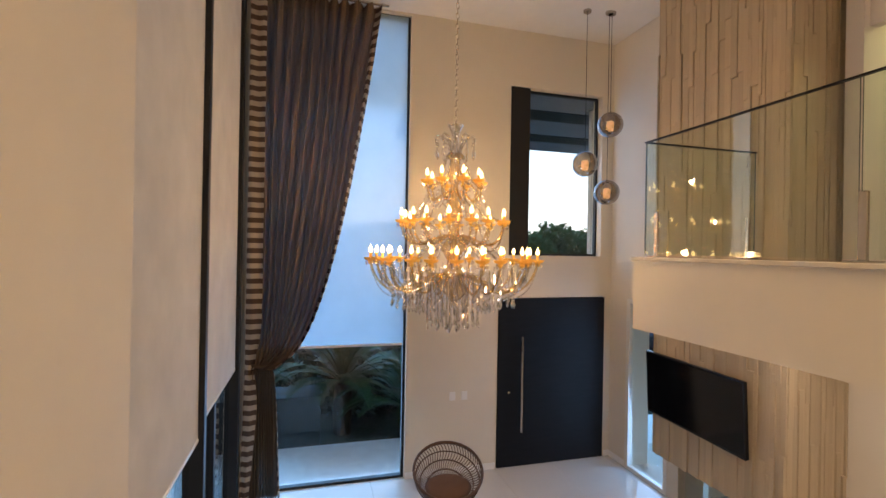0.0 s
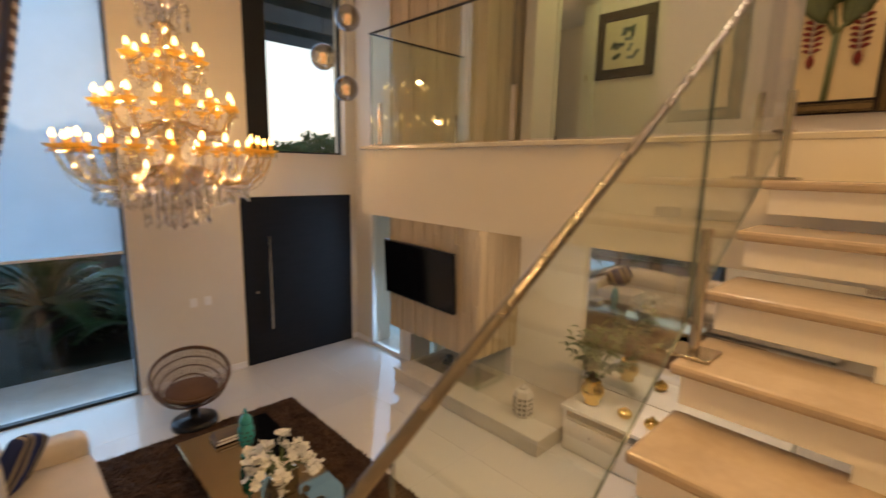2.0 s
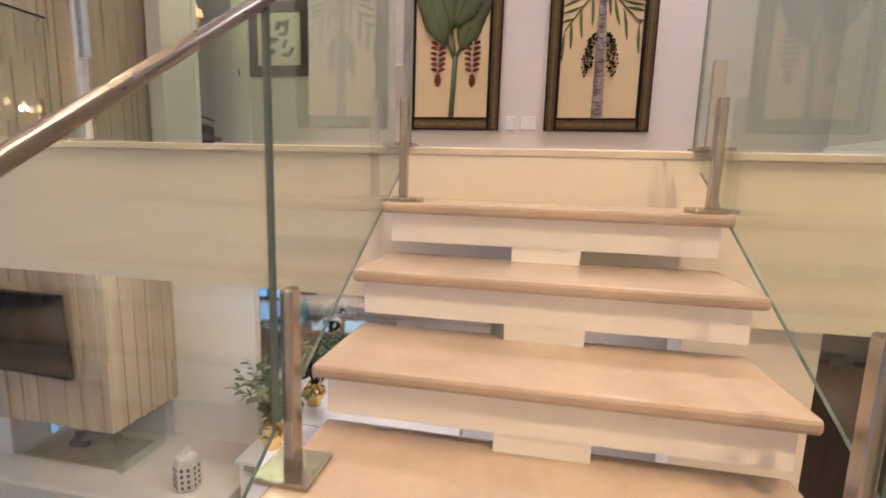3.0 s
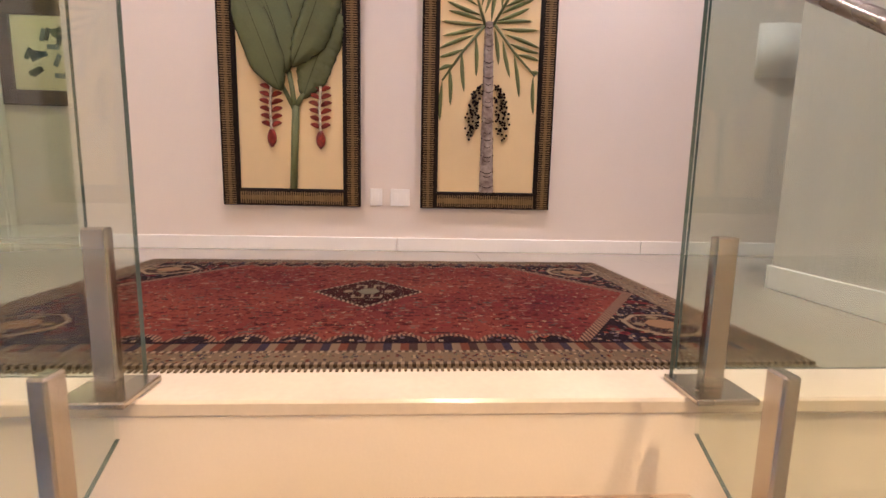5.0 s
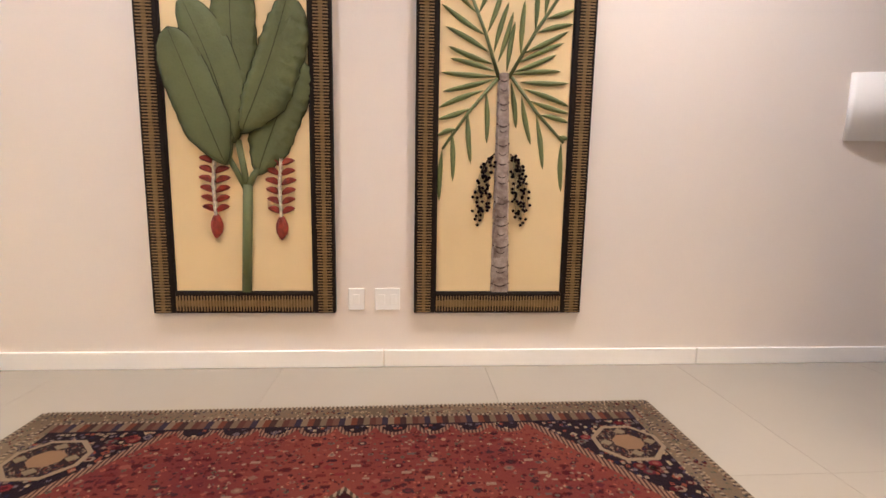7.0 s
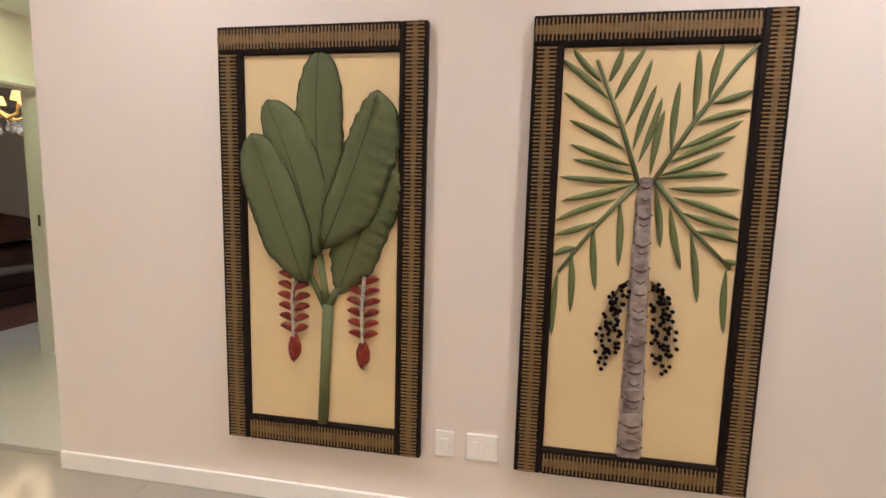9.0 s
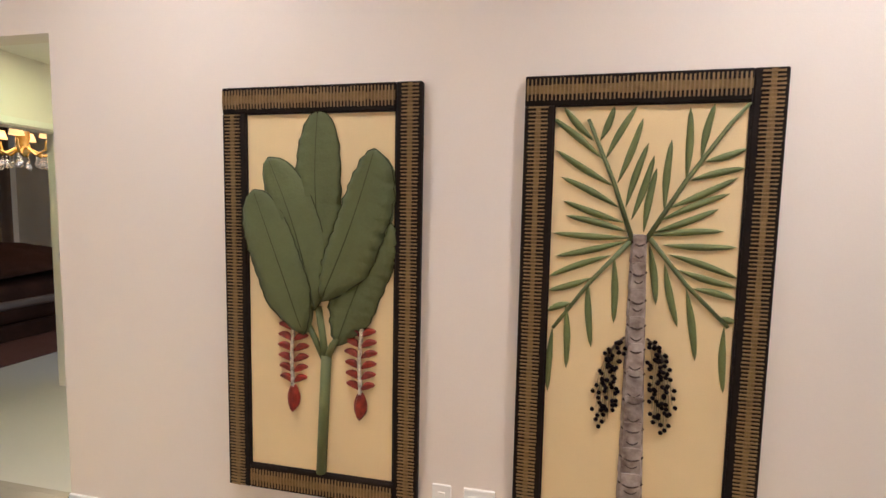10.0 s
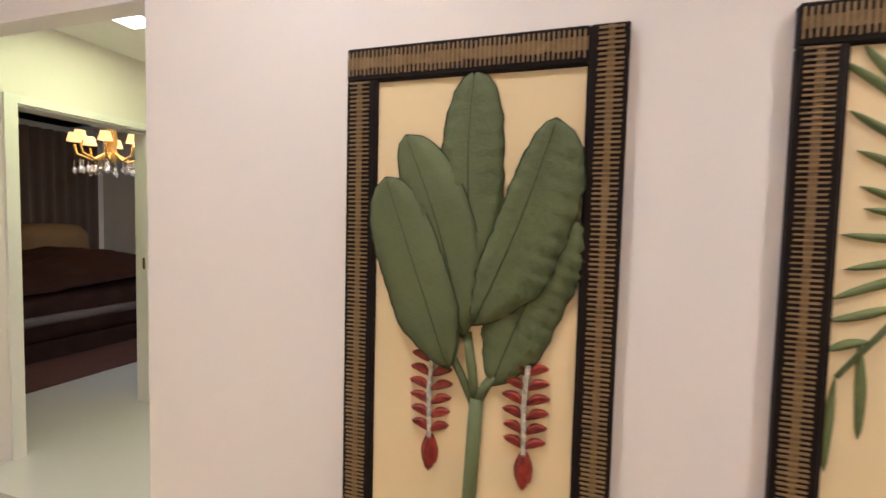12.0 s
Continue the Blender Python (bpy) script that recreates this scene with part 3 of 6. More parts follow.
# white orchids in a mirrored cube
M_PETAL = mat("white_petal", (0.85, 0.84, 0.8), 0.6, vary=0.04)
orchid = thing("orchid_arrangement", (1.76, 2.98, 0.4005), "white orchids in a mirrored square planter", "plant")
part("planter", boxes((-0.11, -0.11, 0, 0.11, 0.11, 0.2), bevel=0.003), M_MIRROR, orchid, "mirrored square planter")
bm = bmesh.new()
for k in range(5):
    a = k * 1.26
    wide, long = (0.03, 0.026) if k % 2 else (0.022, 0.03)
    centre = Vector((math.cos(a) * 0.03, math.sin(a) * 0.03, 0))
    v = []
    for j in range(8):
        u, w = long * math.cos(j * math.pi / 4), wide * math.sin(j * math.pi / 4)
        v.append(bm.verts.new(centre + Vector((math.cos(a) * u - math.sin(a) * w, math.sin(a) * u + math.cos(a) * w, 0.01 * (u / long) ** 2 - 0.006 * abs(w / wide)))))
    bm.faces.new(v)
petals = shared(bm, M_PETAL, "blossom")
ro = random.Random(9)
for k in range(9):
    a = k * 0.7 + 0.2
    reach, top = ro.uniform(0.14, 0.3), ro.uniform(0.28, 0.42)
    line = [(0.03 * math.cos(a), 0.03 * math.sin(a), 0.18), (0.5 * reach * math.cos(a), 0.5 * reach * math.sin(a), top), (reach * math.cos(a), reach * math.sin(a), top - 0.03), (1.2 * reach * math.cos(a), 1.2 * reach * math.sin(a), top - 0.14)]
    st = part("stem", tube(bmesh.new(), line, 0.004, 6), M_LEAF, orchid)
    for j in range(11):
        f = j / 10
        p = Vector(line[1]).lerp(Vector(line[2]), f * 2) if f < 0.5 else Vector(line[2]).lerp(Vector(line[3]), f * 2 - 1)
        p += Vector((ro.uniform(-0.035, 0.035), ro.uniform(-0.035, 0.035), ro.uniform(-0.02, 0.03)))
        piece("blossom", petals, orchid, Matrix.LocRotScale(p, Euler((ro.uniform(-1, 1), ro.uniform(-1, 1), ro.uniform(0, 6))), (0.75, 0.75, 0.75)))
for k in range(7):
    a = k * 0.9
    bm = bmesh.new()
    tube(bm, [(0.04 * math.cos(a), 0.04 * math.sin(a), 0.19), (0.12 * math.cos(a), 0.12 * math.sin(a), 0.27), (0.22 * math.cos(a), 0.22 * math.sin(a), 0.24)], 0.02, 6, 0.2)
    part("leaf", bm, M_LEAF, orchid, smooth=True)

# rattan tub chair
chair = thing("rattan_chair", (1.74, 5.19, 0), "round dark rattan tub chair on black swivel base", "chair")
part("base", lathe(bmesh.new(), [(0.24, 0), (0.245, 0.02), (0.235, 0.07), (0.2, 0.085), (0.06, 0.1), (0.05, 0.2), (0.09, 0.23)], 32), M_BLACK, chair, "glossy black round pedestal", smooth=True)
shell = part("shell", lathe(bmesh.new(), [(0.06, -0.3), (0.16, -0.27), (0.17, -0.255), (0.05, -0.285)], 24), M_RATTAN, chair)
tilt = Matrix.Translation((0.02, 0.12, 0.53)) @ Euler((radians(30), 0, radians(-10))).to_matrix().to_4x4()
shell.matrix_basis = tilt
R = 0.41
for k in range(64):
    a = 2 * math.pi * k / 64
    line = []
    for j in range(9):
        th = radians(25 + 72 * j / 8)
        rr = R * math.sin(th) * (1.0 + 0.02 * math.sin(5 * a))
        line.append((rr * math.cos(a + 0.06 * math.sin(j)), rr * math.sin(a + 0.06 * math.sin(j)) * 0.95, -0.32 * math.cos(th) + 0.02))
    part("cane", tube(bmesh.new(), line, 0.0055, 5), M_RATTAN, shell)
for th, rad in ((97, 0.017), (92, 0.010), (70, 0.008), (52, 0.008), (35, 0.009)):
    t2 = radians(th)
    line = [(R * math.sin(t2) * math.cos(2 * math.pi * i / 40), R * math.sin(t2) * math.sin(2 * math.pi * i / 40) * 0.95, -0.32 * math.cos(t2) + 0.02) for i in range(41)]
    part("hoop", tube(bmesh.new(), line, rad, 8), M_RATTAN, shell, smooth=True)
M_SEAT = mat("brown_seat_pad", (0.12, 0.06, 0.036), 0.85, bump=0.3)
pad = part("seat_pad", lathe(bmesh.new(), [(0.0, -0.23), (0.2, -0.22), (0.28, -0.18), (0.29, -0.14), (0.24, -0.115), (0.0, -0.11)], 32, sy=0.95), M_SEAT, shell, "round brown seat pad", smooth=True)
pad.matrix_basis = pose(0, -0.09, 0.035, -17, 0, 0) @ Matrix.Diagonal((0.95, 0.8, 0.8, 1))

# ---- hearth, console, mirror ----
bench = thing("hearth_bench", (0, 0, 0), "cream limestone hearth bench below the chimney", "bench")
part("slab", boxes((4.13, 2.16, 0.16, 5.18, 4.6, 0.2), bevel=0.006), M_STONE, bench, "polished limestone top slab")
part("plinth", boxes((4.15, 2.18, 0, 5.18, 4.58, 0.16)), M_STONE, bench)
part("fire_tray", boxes((4.5, 3.45, 0.2, 5.0, 4.5, 0.206), bevel=0.002), mat("fire_slate", (0.42, 0.35, 0.28), 0.4, vary=0.3, scale=12), bench, "brown stone fire tray")
part("fire_back", boxes((5.14, 3.32, 0.206, 5.178, 5.0, CZ)), M_GREY, bench)
part("fire_glass", boxes((4.48, 3.30, 0.206, 4.488, 4.55, 0.62)), M_GLASS, bench).visible_shadow = False
burner = thing("fire_burner", (4.75, 4.1, 0.206), "small black ethanol fire burner on the hearth", "burner")
part("box", boxes((-0.04, -0.1, 0, 0.04, 0.1, 0.05), bevel=0.005), M_BLACK, burner)
part("flue_stub", boxes((-0.03, -0.05, 0.05, 0.03, 0.03, 0.16), bevel=0.005), M_BLACK, burner)

M_PATTERN = mat("lantern_white", (0.62, 0.58, 0.52), 0.5, vary=0.05)
M_CUT = mat("lantern_dark", (0.06, 0.055, 0.05), 0.7)
lantern = thing("patterned_lantern", (4.45, 2.6, 0.2), "cream ceramic jar with dark cut-out pattern and ring handle", "lantern")
part("body", lathe(bmesh.new(), [(0.1, 0), (0.115, 0.02), (0.115, 0.24), (0.095, 0.3), (0.05, 0.32), (0.05, 0.34)], 6), M_PATTERN, lantern)
for k in range(6):
    for row in range(4):
        for c in (-1, 1):
            a = 2 * math.pi * (k + 0.5) / 6
            ob = part("cutout", boxes((-0.011, -0.002, -0.016, 0.011, 0.002, 0.016), bevel=0.001), M_CUT, lantern)
            ob.matrix_basis = Matrix.Translation((0.101 * math.cos(a) - 0.026 * c * math.sin(a), 0.101 * math.sin(a) + 0.026 * c * math.cos(a), 0.05 + row * 0.055)) @ Euler((0, 0, a + math.pi / 2)).to_matrix().to_4x4()
part("handle", tube(bmesh.new(), [(0.06 * math.cos(t), 0, 0.33 + 0.05 * math.sin(t)) for t in [math.pi * i / 10 for i in range(11)]], 0.007, 8), M_PATTERN, lantern, smooth=True)

console = thing("console_cabinet", (0, 0, 0), "low white lacquer console cabinet with open slot and drawers", "cabinet")
part("top", boxes((4.48, 0.28, 0.47, 5.165, 2.14, 0.51), bevel=0.003), M_WHITE, console)
part("carcass", boxes((4.52, 0.3, 0.0, 5.16, 0.34, 0.47), (4.52, 2.08, 0, 5.16, 2.12, 0.47), (4.52, 0.34, 0, 5.16, 2.08, 0.03), (5.12, 0.34, 0.03, 5.16, 2.08, 0.47), (4.52, 0.34, 0.36, 5.12, 2.08, 0.38)), M_WHITE, console)
for y0, y1 in ((0.345, 0.92), (0.926, 1.5), (1.506, 2.075)):
    dr = part("drawer", boxes((4.50, y0, 0.035, 4.52, y1, 0.357), bevel=0.003), M_WHITE, console)
    part("knob", lathe(bmesh.new(), [(0.006, 0), (0.006, 0.012), (0.014, 0.018), (0.012, 0.026), (0, 0.028)], 12), M_STEEL, dr).matrix_basis = pose(4.5, (y0 + y1) / 2, 0.26, 0, -90, 0)
mirror = thing("wall_mirror", (0, 0, 0), "large frameless wall mirror above the console", "mirror")
part("glass", boxes((5.169, -0.4, 0.515, 5.179, 2.30, 2.478)), M_MIRROR, mirror)
part("edge_strip", boxes((5.15, 2.30, 0.0, 5.179, 2.34, 2.478), bevel=0.003), M_STONE, mirror, "pale bronze edge strip")


def vase(name, place, scale, label):
    v = thing(name, place, label, "vase")
    part("body", lathe(bmesh.new(), [(0.06 * scale, 0), (0.065 * scale, 0.01), (0.05 * scale, 0.03), (0.085 * scale, 0.08), (0.1 * scale, 0.14), (0.09 * scale, 0.19), (0.06 * scale, 0.22), (0.07 * scale, 0.25), (0.066 * scale, 0.25), (0.05 * scale, 0.22)], 28), M_GOLD, v, smooth=True)
    return v


plant = vase("plant_vase", (4.75, 1.93, 0.51), 1.25, "round polished gold vase holding leafy green branches")
bm = bmesh.new()
v = [bm.verts.new(p) for p in ((0, 0, 0), (0.014, 0.016, 0.004), (0.012, 0.04, 0.002), (0, 0.056, -0.006), (-0.012, 0.04, 0.002), (-0.014, 0.016, 0.004))]
bm.faces.new(v)
leaf_me = shared(bm, M_LEAF, "leaf")
for k in range(26):
    a = ro.uniform(0, 6.28)
    out = ro.uniform(0.08, 0.4)
    h = ro.uniform(0.42, 0.72) - out * 0.5
    line = [Vector((0.02 * math.cos(a), 0.02 * math.sin(a), 0.24)), Vector((0.4 * out * math.cos(a), 0.4 * out * math.sin(a), 0.24 + 0.6 * h)), Vector((min(0.29, out * math.cos(a)), out * math.sin(a), 0.24 + h))]
    br = part("branch", tube(bmesh.new(), line, 0.004, 5, 0.4), M_TRUNK, plant)
    for j in range(11):
        f = 0.25 + 0.75 * j / 10
        p = line[0].lerp(line[1], f * 2) if f < 0.5 else line[1].lerp(line[2], f * 2 - 1)
        piece("leaf", leaf_me, br, Matrix.LocRotScale(p, Euler((ro.uniform(-0.6, 0.9), ro.uniform(-0.6, 0.6), a - 1.57 + (1 if j % 2 else -1) * ro.uniform(0.4, 1.1))), Vector((1, 1.25, 1)) * ro.uniform(1.0, 1.7)))
for y in (1.55, 1.28):
    orn = thing("gold_ornament", (4.72, y, 0.51), "small polished gold lidded pot on the console", "ornament", "gold pots")
    part("pot", lathe(bmesh.new(), [(0.04, 0), (0.06, 0.015), (0.075, 0.045), (0.065, 0.075), (0.03, 0.09)], 24), M_GOLD, orn, smooth=True)
    part("lid", lathe(bmesh.new(), [(0.034, 0.088), (0.03, 0.1), (0.01, 0.108), (0.014, 0.122), (0, 0.13)], 20), M_GOLD, orn, smooth=True)
cone = thing("gold_cone", (4.66, 0.95, 0.51), "small gold cone on a white stand", "ornament")
part("stand", lathe(bmesh.new(), [(0.035, 0), (0.035, 0.06), (0.03, 0.065)], 20), M_WHITE, cone)
part("cone", lathe(bmesh.new(), [(0.03, 0.065), (0.004, 0.2), (0, 0.2)], 20), M_GOLD, cone)

# ---- curtain ----
M_CURTAIN = cloth_mat("taupe_sheer", (0.21, 0.14, 0.088), 0.03, 0.025, 400)
M_BAND = stripe_mat("curtain_band", [(0.1, 0.065, 0.05), (0.45, 0.37, 0.3)], 0.062, 2)
curtain = thing("curtain", (0, 0, 0), "taupe striped sheer curtain tied back beside the tall window", "curtain")


def drape(u0, u1, nu, material, name, push=0.0):
    bm = bmesh.new()
    nz = 70
    rows = []
    for i in range(nz + 1):
        z = 0.01 + 6.4 * i / nz
        if z > 1.72:
            xr, xl = -0.28 + 1.28 * ((z - 1.72) / 4.69) ** 0.45, -0.5
            deep = 0.035 + 0.03 * min(1, (z - 1.72))
        else:
            f = (1.72 - z) / 1.71
            xr, xl = -0.28 + 0.10 * f ** 0.6, -0.56 + 0.0 * f
            deep = 0.03 + 0.03 * f
        row = []
        for j in range(nu + 1):
            u = u0 + (u1 - u0) * j / nu
            x = xl + (xr - xl) * u
            fold = math.sin(2 * math.pi * (11 * u + 0.25 * math.sin(z * 1.3 + 9 * u))) + 0.35 * math.sin(2 * math.pi * (23 * u + 0.1 * z))
            y = FY - 0.13 + deep * 1.15 * fold - push - (0.1 * math.exp(-((z - 1.72) / 0.25) ** 2))
            row.append(bm.verts.new((x, y, z)))
        rows.append(row)
    for a, b in zip(rows, rows[1:]):
        for j in range(nu):
            bm.faces.new((a[j], a[j + 1], b[j + 1], b[j]))
    return part(name, bm, material, curtain, smooth=True)


drape(0.0, 0.96, 150, M_CURTAIN, "cloth")
drape(0.955, 1.0, 6, M_BAND, "striped_hem", 0.002)
bm = bmesh.new()
rows = []
for i in range(61):
    z = 0.02 + 6.38 * i / 60
    pinch = 1 - 0.4 * math.exp(-((z - 1.7) / 0.3) ** 2)
    low = max(0, 1.7 - z) * 0.05
    rows.append([bm.verts.new((-0.605 + (0.19 * pinch - low) * k / 6 - 0.5 * low, FY - 0.24 + 0.018 * math.sin(k * 1.3 + 0.7 * z), z)) for k in range(7)])
for a, b in zip(rows, rows[1:]):
    for j in range(6):
        bm.faces.new((a[j], a[j + 1], b[j + 1], b[j]))
part("striped_band", bm, M_BAND, curtain, "brown and cream striped border band", smooth=True)
part("tie_back", tube(bmesh.new(), [(-0.57, FY - 0.2, 1.74), (-0.42, FY - 0.26, 1.7), (-0.27, FY - 0.2, 1.74), (-0.3, FY - 0.06, 1.78), (-0.5, FY - 0.05, 1.78), (-0.57, FY - 0.2, 1.74)], 0.022, 8), M_CURTAIN, curtain, smooth=True)
part("rod", tube(bmesh.new(), [(-0.6, FY - 0.13, 6.43), (1.1, FY - 0.13, 6.43)], 0.015, 8), M_STEEL, curtain)

# ---- chandelier ----
M_AMBER = glass_mat("amber_glass", (1.0, 0.84, 0.56), 0.26, 0.16, 0.9)
M_CUP = cloth_mat("amber_cup_glass", (1.0, 0.7, 0.22), 0.55)
M_CRYSTAL = glass_mat("crystal", (0.98, 0.96, 0.92), 0.34, 0.06, 0.9)
M_GILT = mat("gilt_glass", (0.95, 0.6, 0.14), 0.24, 0.45, vary=0.15, scale=30, coat=0.5)
M_BULB = glow("candle_bulb", (1.0, 0.6, 0.24), 16.0)
M_CANDLE = mat("candle_sleeve", (0.8, 0.55, 0.25), 0.4, vary=0.1)
CHX, CHY = 1.65, 4.87
chand = thing("chandelier", (CHX, CHY, 0), "large three-tier gilt and crystal chandelier with lit candle bulbs", "chandelier")
part("column", lathe(bmesh.new(), [(0.02, 2.62), (0.1, 2.66), (0.17, 2.75), (0.2, 2.86), (0.12, 2.95), (0.06, 3.05), (0.1, 3.12), (0.16, 3.2), (0.07, 3.3), (0.05, 3.45), (0.11, 3.55), (0.09, 3.62), (0.05, 3.75), (0.04, 3.9), (0.1, 3.98), (0.06, 4.06), (0.05, 4.16), (0.11, 4.2), (0.05, 4.24)], 24), M_AMBER, chand, "amber glass column", smooth=True)
bm = bmesh.new()
for z, r in ((0, 0.004), (-0.014, 0.006), (-0.028, 0.006), (-0.05, 0.014)):
    bmesh.ops.create_icosphere(bm, subdivisions=1, radius=r, matrix=Matrix.Translation((0, 0, z)) @ Matrix.Diagonal((1, 1, 1.6 if r > 0.01 else 1, 1)))
drop_me = shared(bm, M_CRYSTAL, "crystal_drop")
part("crown", lathe(bmesh.new(), [(0.09, 4.22), (0.03, 4.3), (0.035, 4.42), (0.075, 4.52), (0.09, 4.54), (0.05, 4.5), (0.02, 4.44)], 16), M_CRYSTAL, chand, "clear crystal crown")
for k in range(10):
    a = 2 * math.pi * k / 10
    line = [(r * math.cos(a), r * math.sin(a), z) for r, z in ((0.04, 4.2), (0.07, 4.3), (0.13, 4.4), (0.19, 4.42), (0.225, 4.385), (0.22, 4.34), (0.19, 4.33))]
    part("crown_scroll", tube(bmesh.new(), line, 0.015, 7, 0.7), M_CRYSTAL, chand, smooth=True)
    piece("crystal_drop", drop_me, chand, Matrix.LocRotScale((0.21 * math.cos(a), 0.21 * math.sin(a), 4.31), None, (1.6, 1.6, 1.9)))
prof_b = [(0.0, 0), (0.014, 0.008), (0.02, 0.028), (0.012, 0.056), (0.0, 0.085)]
bulb_me = shared(lathe(bmesh.new(), prof_b, 10), M_BULB, "bulb")
cup_me = shared(lathe(bmesh.new(), [(0.014, -0.12), (0.03, -0.1), (0.02, -0.085), (0.06, -0.07), (0.074, -0.048), (0.066, -0.05), (0.022, -0.056), (0.015, -0.045), (0.014, 0.0), (0.011, 0.002)], 14), M_CUP, "candle_cup")
tiers = ((24, 0.90, 3.14, 2.92, 0.14), (16, 0.58, 3.54, 3.34, 0.10), (8, 0.31, 3.98, 3.82, 0.07))
for n, rad, zc, zs, r0 in tiers:
    sag = 0.16 if rad > 0.8 else 0.1
    line = []
    for j in range(15):
        f = j / 14
        reach = r0 + (rad - r0) * (1 - (1 - f) ** 1.5)
        line.append((reach, 0, zs + (zc - 0.1 - zs) * f ** 3 - sag * 1.25 * math.sin(math.pi * min(1, f * 1.02)) ** 1.3 * (0.5 + f * 0.8)))
    arm_me = shared(tube(bmesh.new(), line, 0.014, 8, 0.85), M_AMBER, "arm")
    bm, rings = bmesh.new(), []
    for j in range(49):
        g = j / 48 * (len(line) - 1)
        i = min(len(line) - 2, int(g))
        c = Vector(line[i]).lerp(Vector(line[i + 1]), g - i) - Vector((0, 0, 0.03 + 0.04 * math.sin(math.pi * j / 48)))
        d = (Vector(line[i + 1]) - Vector(line[i])).normalized()
        side, r = Vector((-d.z, 0, d.x)), 0.012 if j % 2 else 0.003
        rings.append([bm.verts.new(c + r * (math.cos(k * math.pi / 3) * Vector((0, 1, 0)) + math.sin(k * math.pi / 3) * side)) for k in range(6)])
    for a, b in zip(rings, rings[1:]):
        for k in range(6):
            bm.faces.new((a[k], a[(k + 1) % 6], b[(k + 1) % 6], b[k]))
    rope_me = shared(bm, M_CRYSTAL, "bead_rope")
    for k in range(n):
        jig = 0.93 if k % 2 else 1.0
        arm = piece("arm", arm_me, chand, Euler((0, 0, 2 * math.pi * k / n)).to_matrix().to_4x4() @ Matrix.Diagonal((jig, 1, 1, 1)))
        piece("bead_rope", rope_me, arm, Matrix())
        piece("candle_cup", cup_me, arm, Matrix.Translation((rad, 0, zc)))
        piece("bulb", bulb_me, arm, Matrix.Translation((rad, 0, zc)))
        for q in (-1, 0, 1):
            piece("crystal_drop", drop_me, arm, Matrix.Translation((rad + 0.045 * (1 - abs(q)), 0.045 * q, zc - 0.06)))
rc = random.Random(2)
strand = []
for length in (0.35, 0.5, 0.65, 0.13):
    nb = int(length / 0.028)
    prof = [(0.002, 0.0)]
    for i in range(nb):
        prof += [(0.0105, -0.028 * i - 0.013), (0.0025, -0.028 * i - 0.027)]
    end = -0.028 * nb
    prof += [(0.014, end - 0.012), (0.021, end - 0.042), (0.01, end - 0.066), (0.0004, end - 0.08)]
    bm = lathe(bmesh.new(), prof[::-1], 6)
    strand.append((length, shared(bm, M_CRYSTAL, "crystal_strand")))
for ring, n, L in ((0.78, 26, 3), (0.66, 30, 0), (0.52, 28, 0), (0.40, 24, 0), (0.28, 18, 1), (0.17, 12, 1), (0.07, 5, 1)):
    for k in range(n):
        a = 2 * math.pi * (k + rc.uniform(-0.2, 0.2)) / n
        piece("crystal_strand", strand[L][1], chand, Matrix.Translation((ring * math.cos(a), ring * math.sin(a), 2.98 - 0.12 * (0.6 - ring) / 0.5 + rc.uniform(-0.03, 0.03))))
beads = bmesh.new()
for z0, r0, z1, r1, n in ((4.18, 0.1, 3.86, 0.29, 12), (3.8, 0.3, 3.5, 0.5, 14), (3.5, 0.3, 3.1, 0.55, 16)):
    for k in range(n):
        turn = Euler((0, 0, 2 * math.pi * (k + 0.5) / n)).to_matrix().to_4x4()
        for i in range(16):
            f = i / 15
            bmesh.ops.create_icosphere(beads, subdivisions=1, radius=0.0125, matrix=turn @ Matrix.Translation((r0 + (r1 - r0) * f, 0, z0 + (z1 - z0) * f - 0.08 * math.sin(math.pi * f))))
tagged(part("bead_chains", beads, M_CRYSTAL, chand, "swags of crystal beads"), kind="stuff")
bm = bmesh.new()
for i in range(34):
    t = i * 0.056
    ring = [(0.018 * math.cos(a) * (1 if i % 2 else 0.1), 0.018 * math.cos(a) * (0.1 if i % 2 else 1), 4.56 + t + 0.034 * math.sin(a)) for a in [2 * math.pi * q / 10 for q in range(11)]]
    tube(bm, ring, 0.0035, 4)
part("chain", bm, M_STEEL, chand)
part("canopy", lathe(bmesh.new(), [(0.0, 6.40), (0.07, 6.405), (0.08, 6.43), (0.08, CEIL)], 20), M_GILT, chand)
for k in range(4):
    a = 0.6 + k * math.pi / 2
    lamp("chandelier_lamp", "POINT", (CHX + 0.84 * math.cos(a), CHY + 0.84 * math.sin(a), 3.19), 14, WARM, 0.035)
for a, z in ((0.2, 3.59), (3.3, 3.59)):
    lamp("chandelier_lamp", "POINT", (CHX + 0.53 * math.cos(a), CHY + 0.53 * math.sin(a), z), 22, WARM, 0.035)
lamp("chandelier_lamp", "POINT", (CHX, CHY - 0.28, 4.05), 20, WARM, 0.035)

